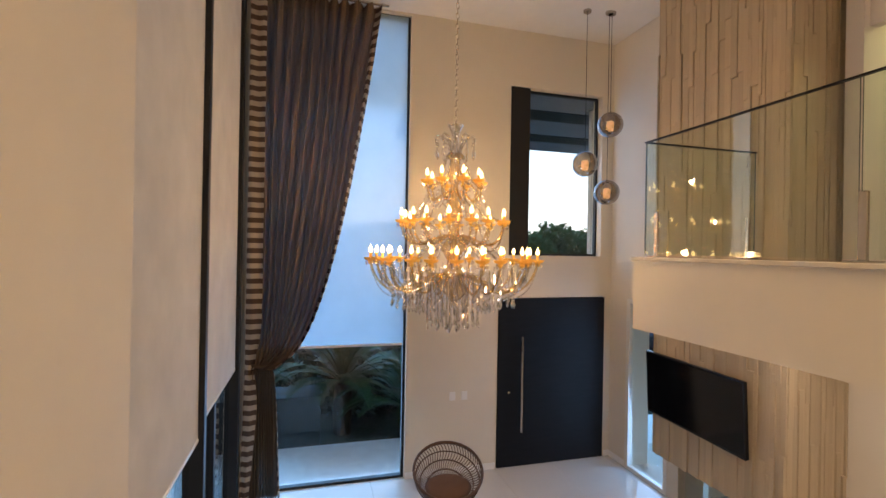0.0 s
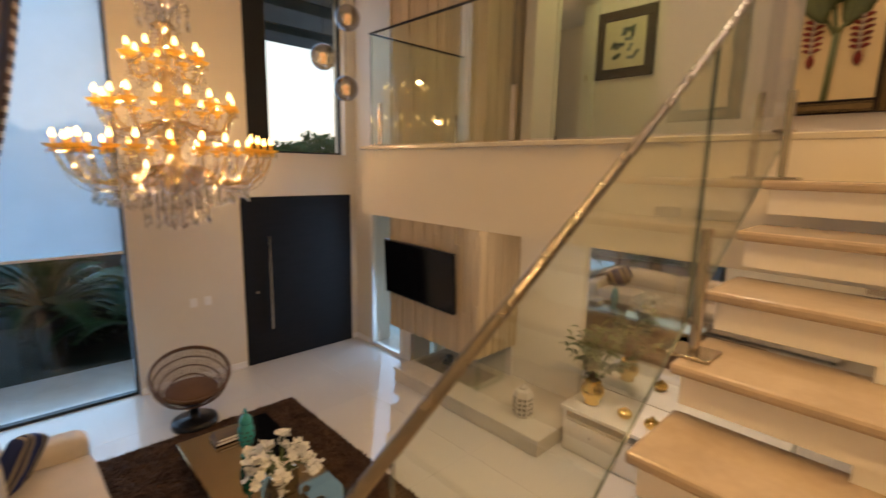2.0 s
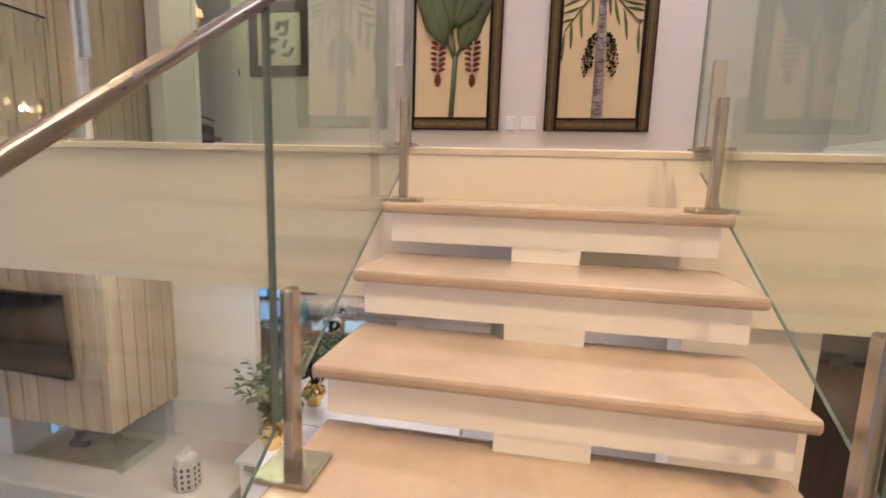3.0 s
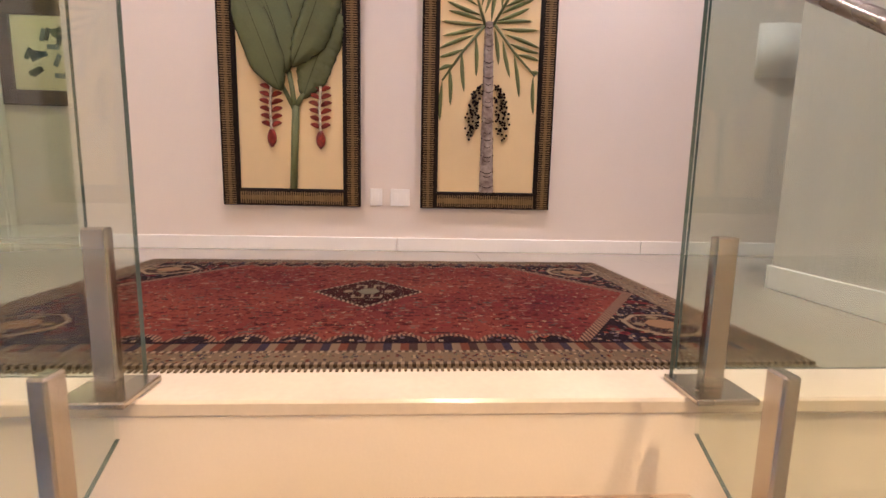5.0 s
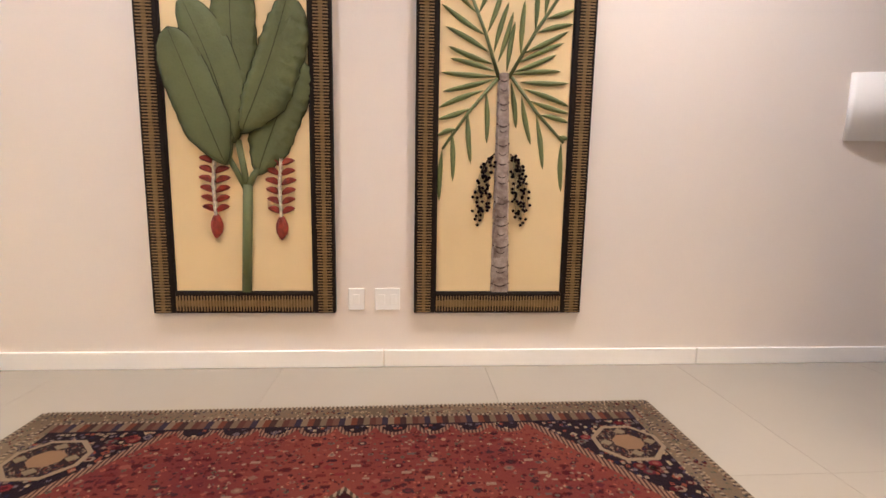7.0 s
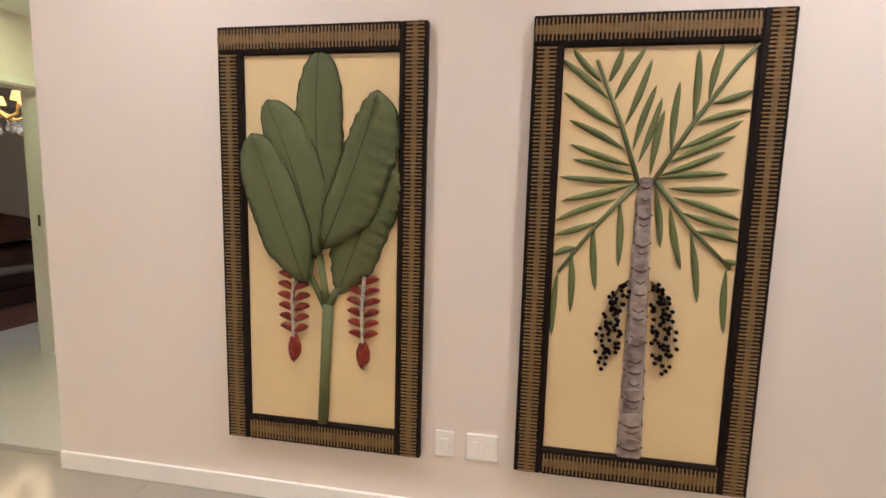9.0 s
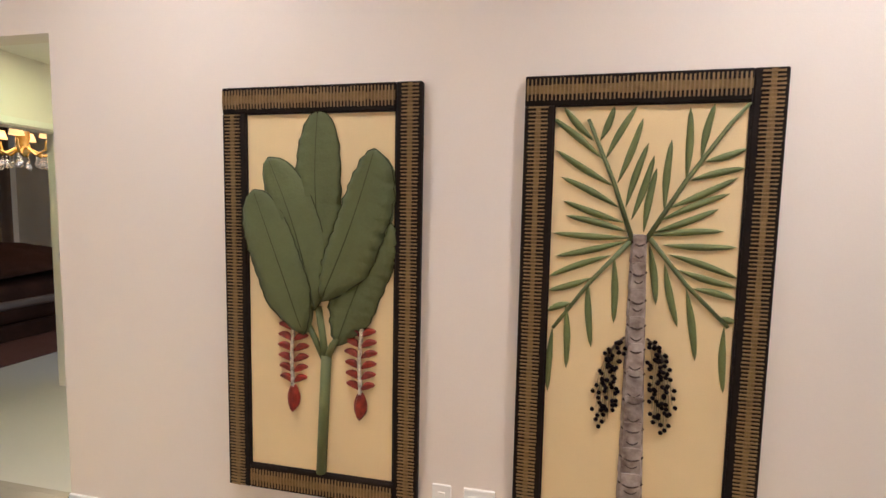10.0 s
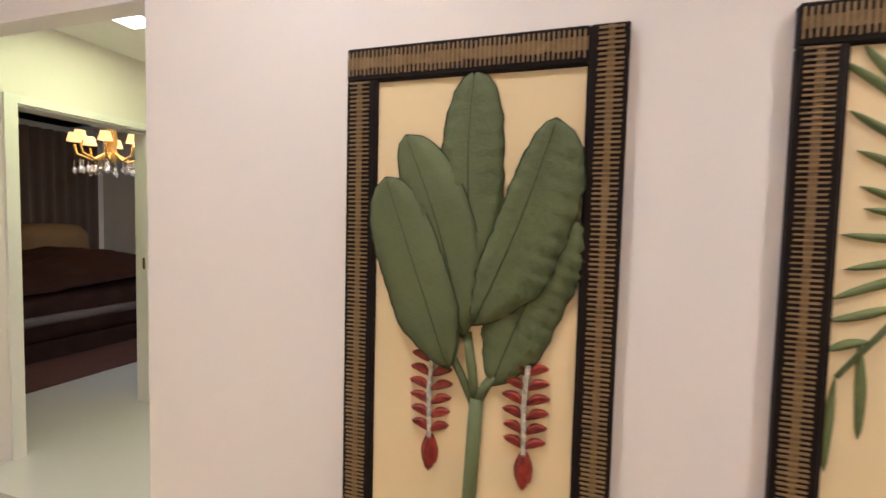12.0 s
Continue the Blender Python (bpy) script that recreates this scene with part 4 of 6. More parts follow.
# ---- smoked glass globe pendants ----
M_SMOKE = glass_mat("smoked_mirror_glass", (0.5, 0.4, 0.31), 0.3, 0.02, 0.8)
M_PENDANT = glow("pendant_bulb", (0.95, 0.62, 0.33), 2.2)
for x, y, z in ((4.04, 5.5, 4.92), (3.69, 5.55, 4.37), (4.0, 5.5, 4.0)):
    pn = thing("globe_pendant", (x, y, z), "smoked glass globe pendant on a thin wire", "pendant lamp", "globe pendants")
    part("globe", lathe(bmesh.new(), [(0.17 * math.sin(math.pi * i / 18), -0.17 * math.cos(math.pi * i / 18)) for i in range(1, 18)], 28), M_SMOKE, pn, "smoked mirrored glass globe", smooth=True)
    part("lamp_holder", lathe(bmesh.new(), [(0.02, 0.165), (0.022, 0.06), (0.016, 0.05)], 12), M_STEEL, pn)
    part("bulb", lathe(bmesh.new(), [(0.0, -0.085), (0.042, -0.08), (0.05, -0.02), (0.05, 0.035), (0.03, 0.05), (0.012, 0.055)], 16), M_PENDANT, pn, smooth=True)
    part("wire", tube(bmesh.new(), [(0, 0, 0.16), (0, 0, CEIL - z)], 0.004, 6), M_BLACK, pn)
    part("canopy", lathe(bmesh.new(), [(0.05, CEIL - z - 0.03), (0.055, CEIL - z)], 18), M_STEEL, pn)

# ---- recessed ceiling lights ----
M_LED = glow("led_panel", (1.0, 0.86, 0.68), 6.0)
for x, y, e in ((4.15, 0.9, 21), (4.15, -1.5, 31), (4.0, 2.6, 3), (0.9, 1.6, 9), (2.2, 1.6, 18), (0.2, -1.6, 96), (1.6, -0.7, 34), (0.3, 4.2, 6)):
    dl = thing("downlight", (x, y, CEIL), "square recessed ceiling downlight, lit", "ceiling light", "ceiling downlights")
    part("trim", boxes((-0.11, -0.11, -0.008, -0.09, 0.11, 0), (0.09, -0.11, -0.008, 0.11, 0.11, 0), (-0.09, -0.11, -0.008, 0.09, -0.09, 0), (-0.09, 0.09, -0.008, 0.09, 0.11, 0)), M_WHITE, dl)
    part("diffuser", boxes((-0.09, -0.09, -0.006, 0.09, 0.09, -0.001)), M_LED, dl)
    lamp("downlight_lamp", "AREA", (x, y, CEIL - 0.012), e, SOFT if x > 3 else AMBER, 0.18, None, 120)
dl = thing("downlight", (5.61, 2.47, 5.55), "square recessed corridor ceiling light, lit", "ceiling light", "ceiling downlights")
part("trim", boxes((-0.12, -0.12, -0.008, -0.1, 0.12, 0), (0.1, -0.12, -0.008, 0.12, 0.12, 0), (-0.1, -0.12, -0.008, 0.1, -0.1, 0), (-0.1, 0.1, -0.008, 0.1, 0.12, 0)), M_WHITE, dl)
part("diffuser", boxes((-0.1, -0.1, -0.006, 0.1, 0.1, -0.001)), M_LED, dl)
lamp("corridor_lamp", "AREA", (5.61, 2.47, 5.535), 8.5, (0.98, 1.0, 0.46), 0.2)

# unseen lights added under the slab to brighten the console and mirror wall
for x, y, e in ((4.15, 1.3, 38), (4.1, 2.9, 8), (3.9, -0.4, 6)):
    dl = thing("downlight", (x, y, 2.48), "added unseen recessed light under the hall slab, lit", "ceiling light", "ceiling downlights")
    part("trim", boxes((-0.11, -0.11, -0.008, -0.09, 0.11, 0), (0.09, -0.11, -0.008, 0.11, 0.11, 0), (-0.09, -0.11, -0.008, 0.09, -0.09, 0), (-0.09, 0.09, -0.008, 0.09, 0.11, 0)), M_WHITE, dl)
    part("diffuser", boxes((-0.09, -0.09, -0.006, 0.09, 0.09, -0.001)), M_LED, dl)
    lamp("downlight_lamp", "AREA", (x, y, 2.468), e, SOFT, 0.18)
# skylight in the window openings
for place, target, e, w, h in (((0.47, FY + 0.3, 2.6), (0.47, 0, 2.2), 112, 1.9, 5.0), ((3.85, FY + 0.1, 4.4), (3.85, 0, 3.6), 16, 1.2, 2.3), ((4.72, 5.5, 1.25), (0, 5.5, 0.6), 28, 0.7, 2.3)):
    data = bpy.data.lights.new("window_skylight", "AREA")
    data.shape, data.size, data.size_y, data.energy, data.color = "RECTANGLE", w, h, e, BLUE
    new("window_skylight", data).matrix_world = look(place, target)

# ---- upper hall: relief pictures ----
M_FRAMEWOOD = mat("ebony_frame", (0.012, 0.007, 0.006), 0.6, spec=0.2, vary=0.2, scale=20, bump=0.2)
M_STRAW = mat("woven_straw", (0.29, 0.185, 0.075), 0.7, vary=0.3, scale=45, bump=0.5, bump_scale=200, colour2=(0.2, 0.12, 0.05))
M_STRAWBAND = mat("straw_band", (0.23, 0.145, 0.05), 0.75, vary=0.35, scale=25, bump=0.6, bump_scale=220, colour2=(0.11, 0.065, 0.022))
M_CANVAS = mat("cream_canvas", (0.78, 0.615, 0.355), 0.8, vary=0.05, scale=3, bump=0.15, bump_scale=250)
M_BANANA = mat("banana_leaf_cloth", (0.112, 0.134, 0.05), 0.65, vary=0.12, scale=6, bump=0.3, bump_scale=90)
M_PALMLEAF = mat("palm_leaf_cloth", (0.15, 0.18, 0.06), 0.65, vary=0.15, scale=10, bump=0.3, bump_scale=90)
M_STALK = mat("green_stalk", (0.13, 0.155, 0.06), 0.6, vary=0.1, scale=10)
M_RED = mat("red_bract", (0.33, 0.034, 0.02), 0.35, vary=0.3, scale=40, colour2=(0.12, 0.012, 0.01))
M_PTRUNK = mat("painted_palm_trunk", (0.5, 0.43, 0.4), 0.8, scale=22, colour2=(0.13, 0.09, 0.08), bump=0.5, bump_scale=40, stretch=(1, 1, 2.2))
# dark olive for the shade painted along leaf edges, used on midribs too
M_LEAFSHADE = mat("leaf_shade_line", (0.034, 0.04, 0.016), 0.85)
M_BARK = mat("dark_bark_line", (0.09, 0.06, 0.052), 0.9, vary=0.3, scale=60)
M_BERRY = mat("black_berry", (0.006, 0.003, 0.004), 0.8, spec=0.05)
PZ, PH = 3.418, 1.604


def relief_frame(y0, w, label):
    """A picture that hangs on the hall wall; its parts take s to the right, h upwards and d out of the wall."""
    p = thing("relief_picture", (HX, y0, PZ), label, "picture", "relief pictures")
    p.matrix_world = Matrix(((0, 0, -1, HX), (-1, 0, 0, y0), (0, 1, 0, PZ), (0, 0, 0, 1)))
    B = 0.097
    # name, extent along s and h, and the side on which the canvas lies
    rails = (("side", 0, 0, B, PH - B, 1), ("side", w - B, 0, w, PH, -1), ("rail", B, 0, w - B, B, 1), ("rail", 0, PH - B, w - B, PH, -1))
    for i, (nm, s0, h0, s1, h1, inward) in enumerate(rails):
        fr = part("frame_" + nm, boxes((s0, h0, 0.001, s1, h1, 0.03), bevel=0.004), M_FRAMEWOOD, p)
        bars, bands = bmesh.new(), bmesh.new()
        rs = random.Random(i)
        vert = nm == "side"
        a0, a1 = (h0, h1) if vert else (s0, s1)
        c0, c1 = (s0, s1) if vert else (h0, h1)
        out, inn = (0.013, 0.02) if vert else (0.011, 0.015)
        e0, e1 = (c0 + out, c1 - inn) if inward > 0 else (c0 + inn, c1 - out)
        mid, half = (e0 + e1) / 2, (0.0085 if vert else 0.015)
        t = a0 + 0.006
        while t < a1 - 0.008:
            lw = rs.uniform(0.0042, 0.0056)
            f0, f1 = e0 + rs.uniform(-0.0015, 0.002), e1 + rs.uniform(-0.002, 0.0015)
            box(bars, *((f0, t, 0.03, f1, t + lw, 0.035) if vert else (t, f0, 0.03, t + lw, f1, 0.035)))
            t += 0.0132
        t = a0 + 0.004
        while t < a1 - 0.006:
            ln = min(rs.uniform(0.02, 0.09), a1 - 0.004 - t)
            wide = half * rs.uniform(0.85, 1.2)
            box(bands, *((mid - wide, t, 0.03, mid + wide, t + ln, 0.0335) if vert else (t, mid - wide, 0.03, t + ln, mid + wide, 0.0335)))
            t += ln
        part("straw_inlay", bars, M_STRAW, fr, "woven straw inlay bars")
        part("straw_band", bands, M_STRAWBAND, fr, "brown straw band woven over the bars")
    part("canvas", boxes((B, B, 0.001, w - B, PH - B, 0.016)), M_CANVAS, p, "cream painted canvas panel")
    lip = 0.005
    part("inner_lip", boxes((B, B, 0.016, B + lip, PH - B, 0.024), (w - B - lip, B, 0.016, w - B, PH - B, 0.024), (B + lip, B, 0.016, w - B - lip, B + lip, 0.024), (B + lip, PH - B - lip, 0.016, w - B - lip, PH - B, 0.024)), M_FRAMEWOOD, p)
    return p


def relief_leaf(name, p, base, tip, width, material, d=0.018, puff=0.02, bend=0.0, wave=0.0, blunt=0.5, n=18, fold=True, sides=(1.0, 1.0)):
    """A padded leaf from base to tip with a creased midrib and a wavy edge."""
    b, t = Vector(base), Vector(tip)
    ax = t - b
    L = ax.length
    ax.normalize()
    side = Vector((-ax.y, ax.x))
    bm = bmesh.new()
    rows = []
    cross = (-1, -0.8, -0.4, 0, 0.4, 0.8, 1)
    for i in range(n + 1):
        f = i / n
        w = width / 2 * max(0.03, (min(1, (f / (0.28 if width > 0.1 else 0.45))) ** 0.65) * (1 - max(0, (f - (1 - blunt)) / blunt) ** 2.4) ** 0.5)
        c = b + ax * L * f + side * bend * math.sin(math.pi * f)
        row = []
        for q in cross:
            e = w * q * (sides[0] if q > 0 else sides[1]) * (1 + wave * 0.25 * math.sin(f * 46 + q * 3) * abs(q))
            up = d + puff * (1 - abs(q) ** 2) * min(1, 5 * w / width) - (puff * 0.75 if q == 0 and fold else 0)
            up += wave * 0.1 * math.sin(f * 75 + 3 * q) * abs(q) ** 1.5
            s = c + side * e
            row.append(bm.verts.new((s.x, s.y, max(0.0165, up))))
        rows.append(row)
    for a, b2 in zip(rows, rows[1:]):
        for j in range(len(cross) - 1):
            bm.faces.new((a[j], a[j + 1], b2[j + 1], b2[j]))
    ring = [r[0] for r in rows] + list(rows[-1][1:-1]) + [r[-1] for r in reversed(rows)] + list(reversed(rows[0][1:-1]))
    outline = [tuple(v.co) for v in ring]
    mid = [tuple(r[3].co + Vector((0, 0, 0.001))) for r in rows]
    low = [bm.verts.new((v.co.x, v.co.y, 0.0155)) for v in ring]
    for i in range(len(ring)):
        bm.faces.new((ring[i], ring[(i + 1) % len(ring)], low[(i + 1) % len(ring)], low[i]))
    leaf = part(name, bm, material, p, smooth=True)
    if width > 0.1:
        edge = [Vector((v[0], v[1], v[2] + 0.001)) for v in outline]
        # dark tube round the edge paints the shadow line between overlapping leaves
        part("shade_line", tube(bmesh.new(), edge, 0.002, 5), M_LEAFSHADE, leaf, "dark line painted as shadow round the leaf edge")
        part("midrib", tube(bmesh.new(), mid, 0.0022, 5, 0.4), M_LEAFSHADE, leaf)
    return leaf


pic1 = relief_frame(0.805, 0.805, "relief picture of banana leaves and red heliconia in dark woven frame")
# base, tip, share of the width on either side of the midrib, lift off the canvas, edge ripple
for base, tip, wl, wr, lift, bend, wave in (
        ((0.423, 0.90), (0.400, 1.514), 0.080, 0.102, 0.0165, 0.022, 0.09), ((0.388, 0.757), (0.200, 1.339), 0.074, 0.108, 0.031, -0.02, 0.02),
        ((0.475, 0.622), (0.684, 1.106), 0.088, 0.098, 0.02, 0.012, 0.11), ((0.420, 0.796), (0.634, 1.366), 0.062, 0.134, 0.041, -0.012, 0.1),
        ((0.352, 0.664), (0.146, 1.215), 0.108, 0.09, 0.047, 0.0, 0.03)):
    relief_leaf("banana_leaf", pic1, base, tip, 0.2, M_BANANA, lift, 0.028, bend, wave, 0.42, 34, True, (wl / 0.1, wr / 0.1))
for line, r in ((((0.409, 0.1), (0.42, 0.33), (0.432, 0.58)), 0.021), (((0.425, 0.555), (0.385, 0.64), (0.358, 0.69)), 0.012), (((0.428, 0.57), (0.417, 0.65), (0.398, 0.77)), 0.014), (((0.435, 0.57), (0.458, 0.62), (0.482, 0.65)), 0.015)):
    part("stalk", tube(bmesh.new(), [(s, h, 0.02) for s, h in line], r, 8), M_STALK, pic1, smooth=True)
for s0 in (0.291, 0.573):
    h0 = 0.70 if s0 < 0.4 else 0.695
    fl = part("heliconia", tube(bmesh.new(), [(s0 + 0.006, h0, 0.024), (s0 - 0.004, h0 - 0.12, 0.026), (s0, h0 - 0.26, 0.024)], 0.008, 6), mat("flower_stem", (0.7, 0.64, 0.52), 0.7, vary=0.3, scale=60), pic1)
    for k in range(6):
        h = h0 - 0.02 - 0.042 * k
        for q in (-1, 1):
            if k == 0 and q > 0 and s0 < 0.4:
                continue
            relief_leaf("bract", fl, (s0, h - 0.012), (s0 + q * (0.068 - 0.003 * abs(k - 2)), h + 0.014), 0.031, M_RED, 0.02, 0.012, 0.008 * q, 0, 0.85, 8)
    for k, (ds, w) in enumerate(((-0.012, 0.035), (0.012, 0.035), (0.0, 0.04))):
        relief_leaf("bud", fl, (s0 + ds * 0.6, h0 - 0.25), (s0 + ds, h0 - 0.36 + 0.015 * (k < 2)), w, M_RED, 0.02 + 0.004 * k, 0.014, 0, 0, 0.6, 8)

pic2 = relief_frame(-0.358, 0.79, "relief picture of a fruiting palm tree in dark woven frame")
FROND_A = ((0.23, 1.39, 0.13, 1.50), (0.26, 1.33, 0.09, 1.47), (0.30, 1.24, 0.11, 1.36), (0.32, 1.17, 0.13, 1.27), (0.34, 1.12, 0.14, 1.19), (0.35, 1.09, 0.15, 1.14), (0.36, 1.07, 0.11, 1.08),
           (0.25, 1.39, 0.29, 1.50), (0.27, 1.33, 0.36, 1.50), (0.31, 1.25, 0.38, 1.46), (0.34, 1.17, 0.40, 1.38), (0.36, 1.13, 0.42, 1.34), (0.40, 1.09, 0.43, 1.30))
FROND_B = ((0.46, 1.16, 0.47, 1.39), (0.52, 1.26, 0.52, 1.49), (0.56, 1.33, 0.59, 1.50), (0.57, 1.32, 0.69, 1.36), (0.53, 1.26, 0.69, 1.30), (0.47, 1.17, 0.67, 1.27), (0.45, 1.13, 0.65, 1.22), (0.43, 1.09, 0.62, 1.17), (0.42, 1.08, 0.64, 1.10), (0.46, 1.05, 0.68, 1.05))
FROND_C = ((0.35, 1.06, 0.12, 1.00), (0.30, 1.01, 0.10, 0.93), (0.24, 0.93, 0.10, 0.88), (0.18, 0.84, 0.10, 0.81), (0.31, 1.01, 0.32, 0.78), (0.23, 0.93, 0.25, 0.69), (0.16, 0.84, 0.17, 0.61), (0.12, 0.75, 0.11, 0.52))
FROND_D = ((0.48, 1.02, 0.69, 0.95), (0.51, 0.97, 0.69, 0.92), (0.56, 0.91, 0.69, 0.88), (0.65, 0.82, 0.69, 0.81), (0.42, 1.05, 0.45, 0.85), (0.47, 0.99, 0.52, 0.78), (0.54, 0.91, 0.58, 0.67), (0.66, 0.79, 0.67, 0.57))
for spine, leaves in ((((0.37, 1.05), (0.30, 1.25), (0.21, 1.46)), FROND_A), (((0.40, 1.05), (0.52, 1.26), (0.64, 1.44), (0.69, 1.50)), FROND_B),
                      (((0.36, 1.06), (0.24, 0.92), (0.12, 0.75)), FROND_C), (((0.42, 1.07), (0.54, 0.92), (0.67, 0.79)), FROND_D)):
    fr = part("frond", tube(bmesh.new(), [(s, h, 0.02) for s, h in spine], 0.0085, 7, 0.7), M_STALK, pic2, smooth=True)
    for k, (s0, h0, s1, h1) in enumerate(leaves):
        relief_leaf("leaflet", fr, (s0, h0), (s1, h1), 0.024, M_PALMLEAF, 0.018, 0.008, 0.004 * (-1) ** k, 0.0, 0.75, 10, False)
bm = bmesh.new()
for i in range(11):
    h1 = 1.08 - i * 0.091
    w0, w1 = 0.0275 + 0.0017 * i, 0.0245 + 0.0017 * i
    c = 0.387 + 0.0013 * i
    prof = [(-w1, h1), (-w1 * 0.6, h1 + 0.003), (w1 * 0.6, h1 + 0.003), (w1, h1), (w0, max(0.1, h1 - 0.091)), (-w0, max(0.1, h1 - 0.091))]
    lo = [bm.verts.new((c + s, h, 0.0158)) for s, h in prof]
    hi = [bm.verts.new((c + s * 0.75, h, 0.03 + (0.006 if h > h1 - 0.01 else 0))) for s, h in prof]
    bm.faces.new(hi)
    for k in range(6):
        bm.faces.new((lo[k], lo[(k + 1) % 6], hi[(k + 1) % 6], hi[k]))
trunk_ob = part("palm_trunk", bm, M_PTRUNK, pic2, "ringed grey-brown palm trunk")
for i in range(21):
    h1, w = 1.06 - i * 0.0455 + 0.012 * math.sin(i * 2.7), (0.0245 + 0.00085 * i) * (1 if i % 2 == 0 else 0.7)
    c = 0.387 + 0.00065 * i
    part("trunk_ring", tube(bmesh.new(), [(c + w * (k / 4 - 1), h1 - 0.014 * math.sin(math.pi * k / 8), 0.0345 - 0.008 * (k / 4 - 1) ** 2) for k in range(9)], 0.0022 if i % 2 else 0.0034, 5), M_BARK, trunk_ob)
bm = bmesh.new()
bmesh.ops.create_icosphere(bm, subdivisions=1, radius=0.0082)
berry_me = shared(bm, M_BERRY, "berry")
rb = random.Random(6)
M_STRAND = mat("pale_fruit_strand", (0.5, 0.4, 0.22), 0.8, vary=0.2, scale=60)
for q, c in ((-1, 0.388), (1, 0.398)):
    bunch = part("fruit_bunch", tube(bmesh.new(), [(c + q * 0.03, 0.735, 0.022), (c + q * 0.06, 0.71, 0.026), (c + q * 0.085, 0.66, 0.024)], 0.004, 5), M_TRUNK, pic2, "bunch of black berries")
    for j in range(9):
        f = j / 8
        a0, a1 = Vector((c + q * (0.04 + 0.045 * f), 0.728 - 0.05 * f, 0.022)), Vector((c + q * (0.058 + 0.062 * f), 0.55 - 0.12 * math.sin(math.pi * (0.15 + 0.75 * f)), 0.022))
        part("strand", tube(bmesh.new(), [a0, a0.lerp(a1, 0.5) + Vector((q * 0.006, 0, 0.004)), a1], 0.0016, 4), M_STRAND, bunch)
        for k in range(8):
            g = (k + rb.uniform(-0.35, 0.35)) / 7
            at = a0.lerp(a1, max(0, g)) + Vector((rb.choice((-1, 1)) * rb.uniform(0.004, 0.015), rb.uniform(-0.012, 0.012), rb.uniform(0.0, 0.01)))
            piece("berry", berry_me, bunch, Matrix.Translation(at))

for y0, y1 in ((-0.055, -0.129), (-0.177, -0.294)):
    sw = thing("wall_switch", (HX, (y0 + y1) / 2, 3.478), "white wall switch plate between the pictures", "switch", "switch plates")
    w = (y0 - y1) / 2
    part("plate", boxes((-0.009, -w, -0.052, 0, w, 0.052), bevel=0.003), M_SKIRT, sw)
    for k in range(1 if w < 0.04 else 2):
        c = 0 if w < 0.04 else (-0.026 + 0.052 * k)
        part("rocker", boxes((-0.0125, c - 0.014, -0.024, -0.0091, c + 0.014, 0.024), bevel=0.001), M_SKIRT, sw)
for x in (2.12, 2.3):
    sw = thing("wall_switch", (x, FY, 1.1), "white wall switch plate beside the door", "switch", "switch plates")
    part("plate", boxes((-0.045, -0.009, -0.06, 0.045, 0, 0.06), bevel=0.003), M_SKIRT, sw)
    part("rocker", boxes((-0.016, -0.0125, -0.026, 0.016, -0.0091, 0.026), bevel=0.001), M_SKIRT, sw)

sconce = thing("wall_sconce", (HX, -2.55, 4.405), "curved white plaster wall sconce", "sconce")
bm = bmesh.new()
rows = []
for z, bulge in ((-0.155, 0.028), (0.155, 0.034)):
    rows.append([bm.verts.new((-0.012 - bulge * math.sin(math.pi * i / 14), 0.165 - 0.33 * i / 14, z)) for i in range(15)])
for i in range(14):
    bm.faces.new((rows[0][i], rows[0][i + 1], rows[1][i + 1], rows[1][i]))
ob = part("shade", bm, M_SKIRT, sconce, "curved white shade", smooth=True)
so = ob.modifiers.new("thick", "SOLIDIFY")
so.thickness = 0.012
part("back_plate", boxes((-0.012, -0.15, -0.14, 0, 0.15, 0.14)), M_SKIRT, sconce)

# ---- oriental rug ----


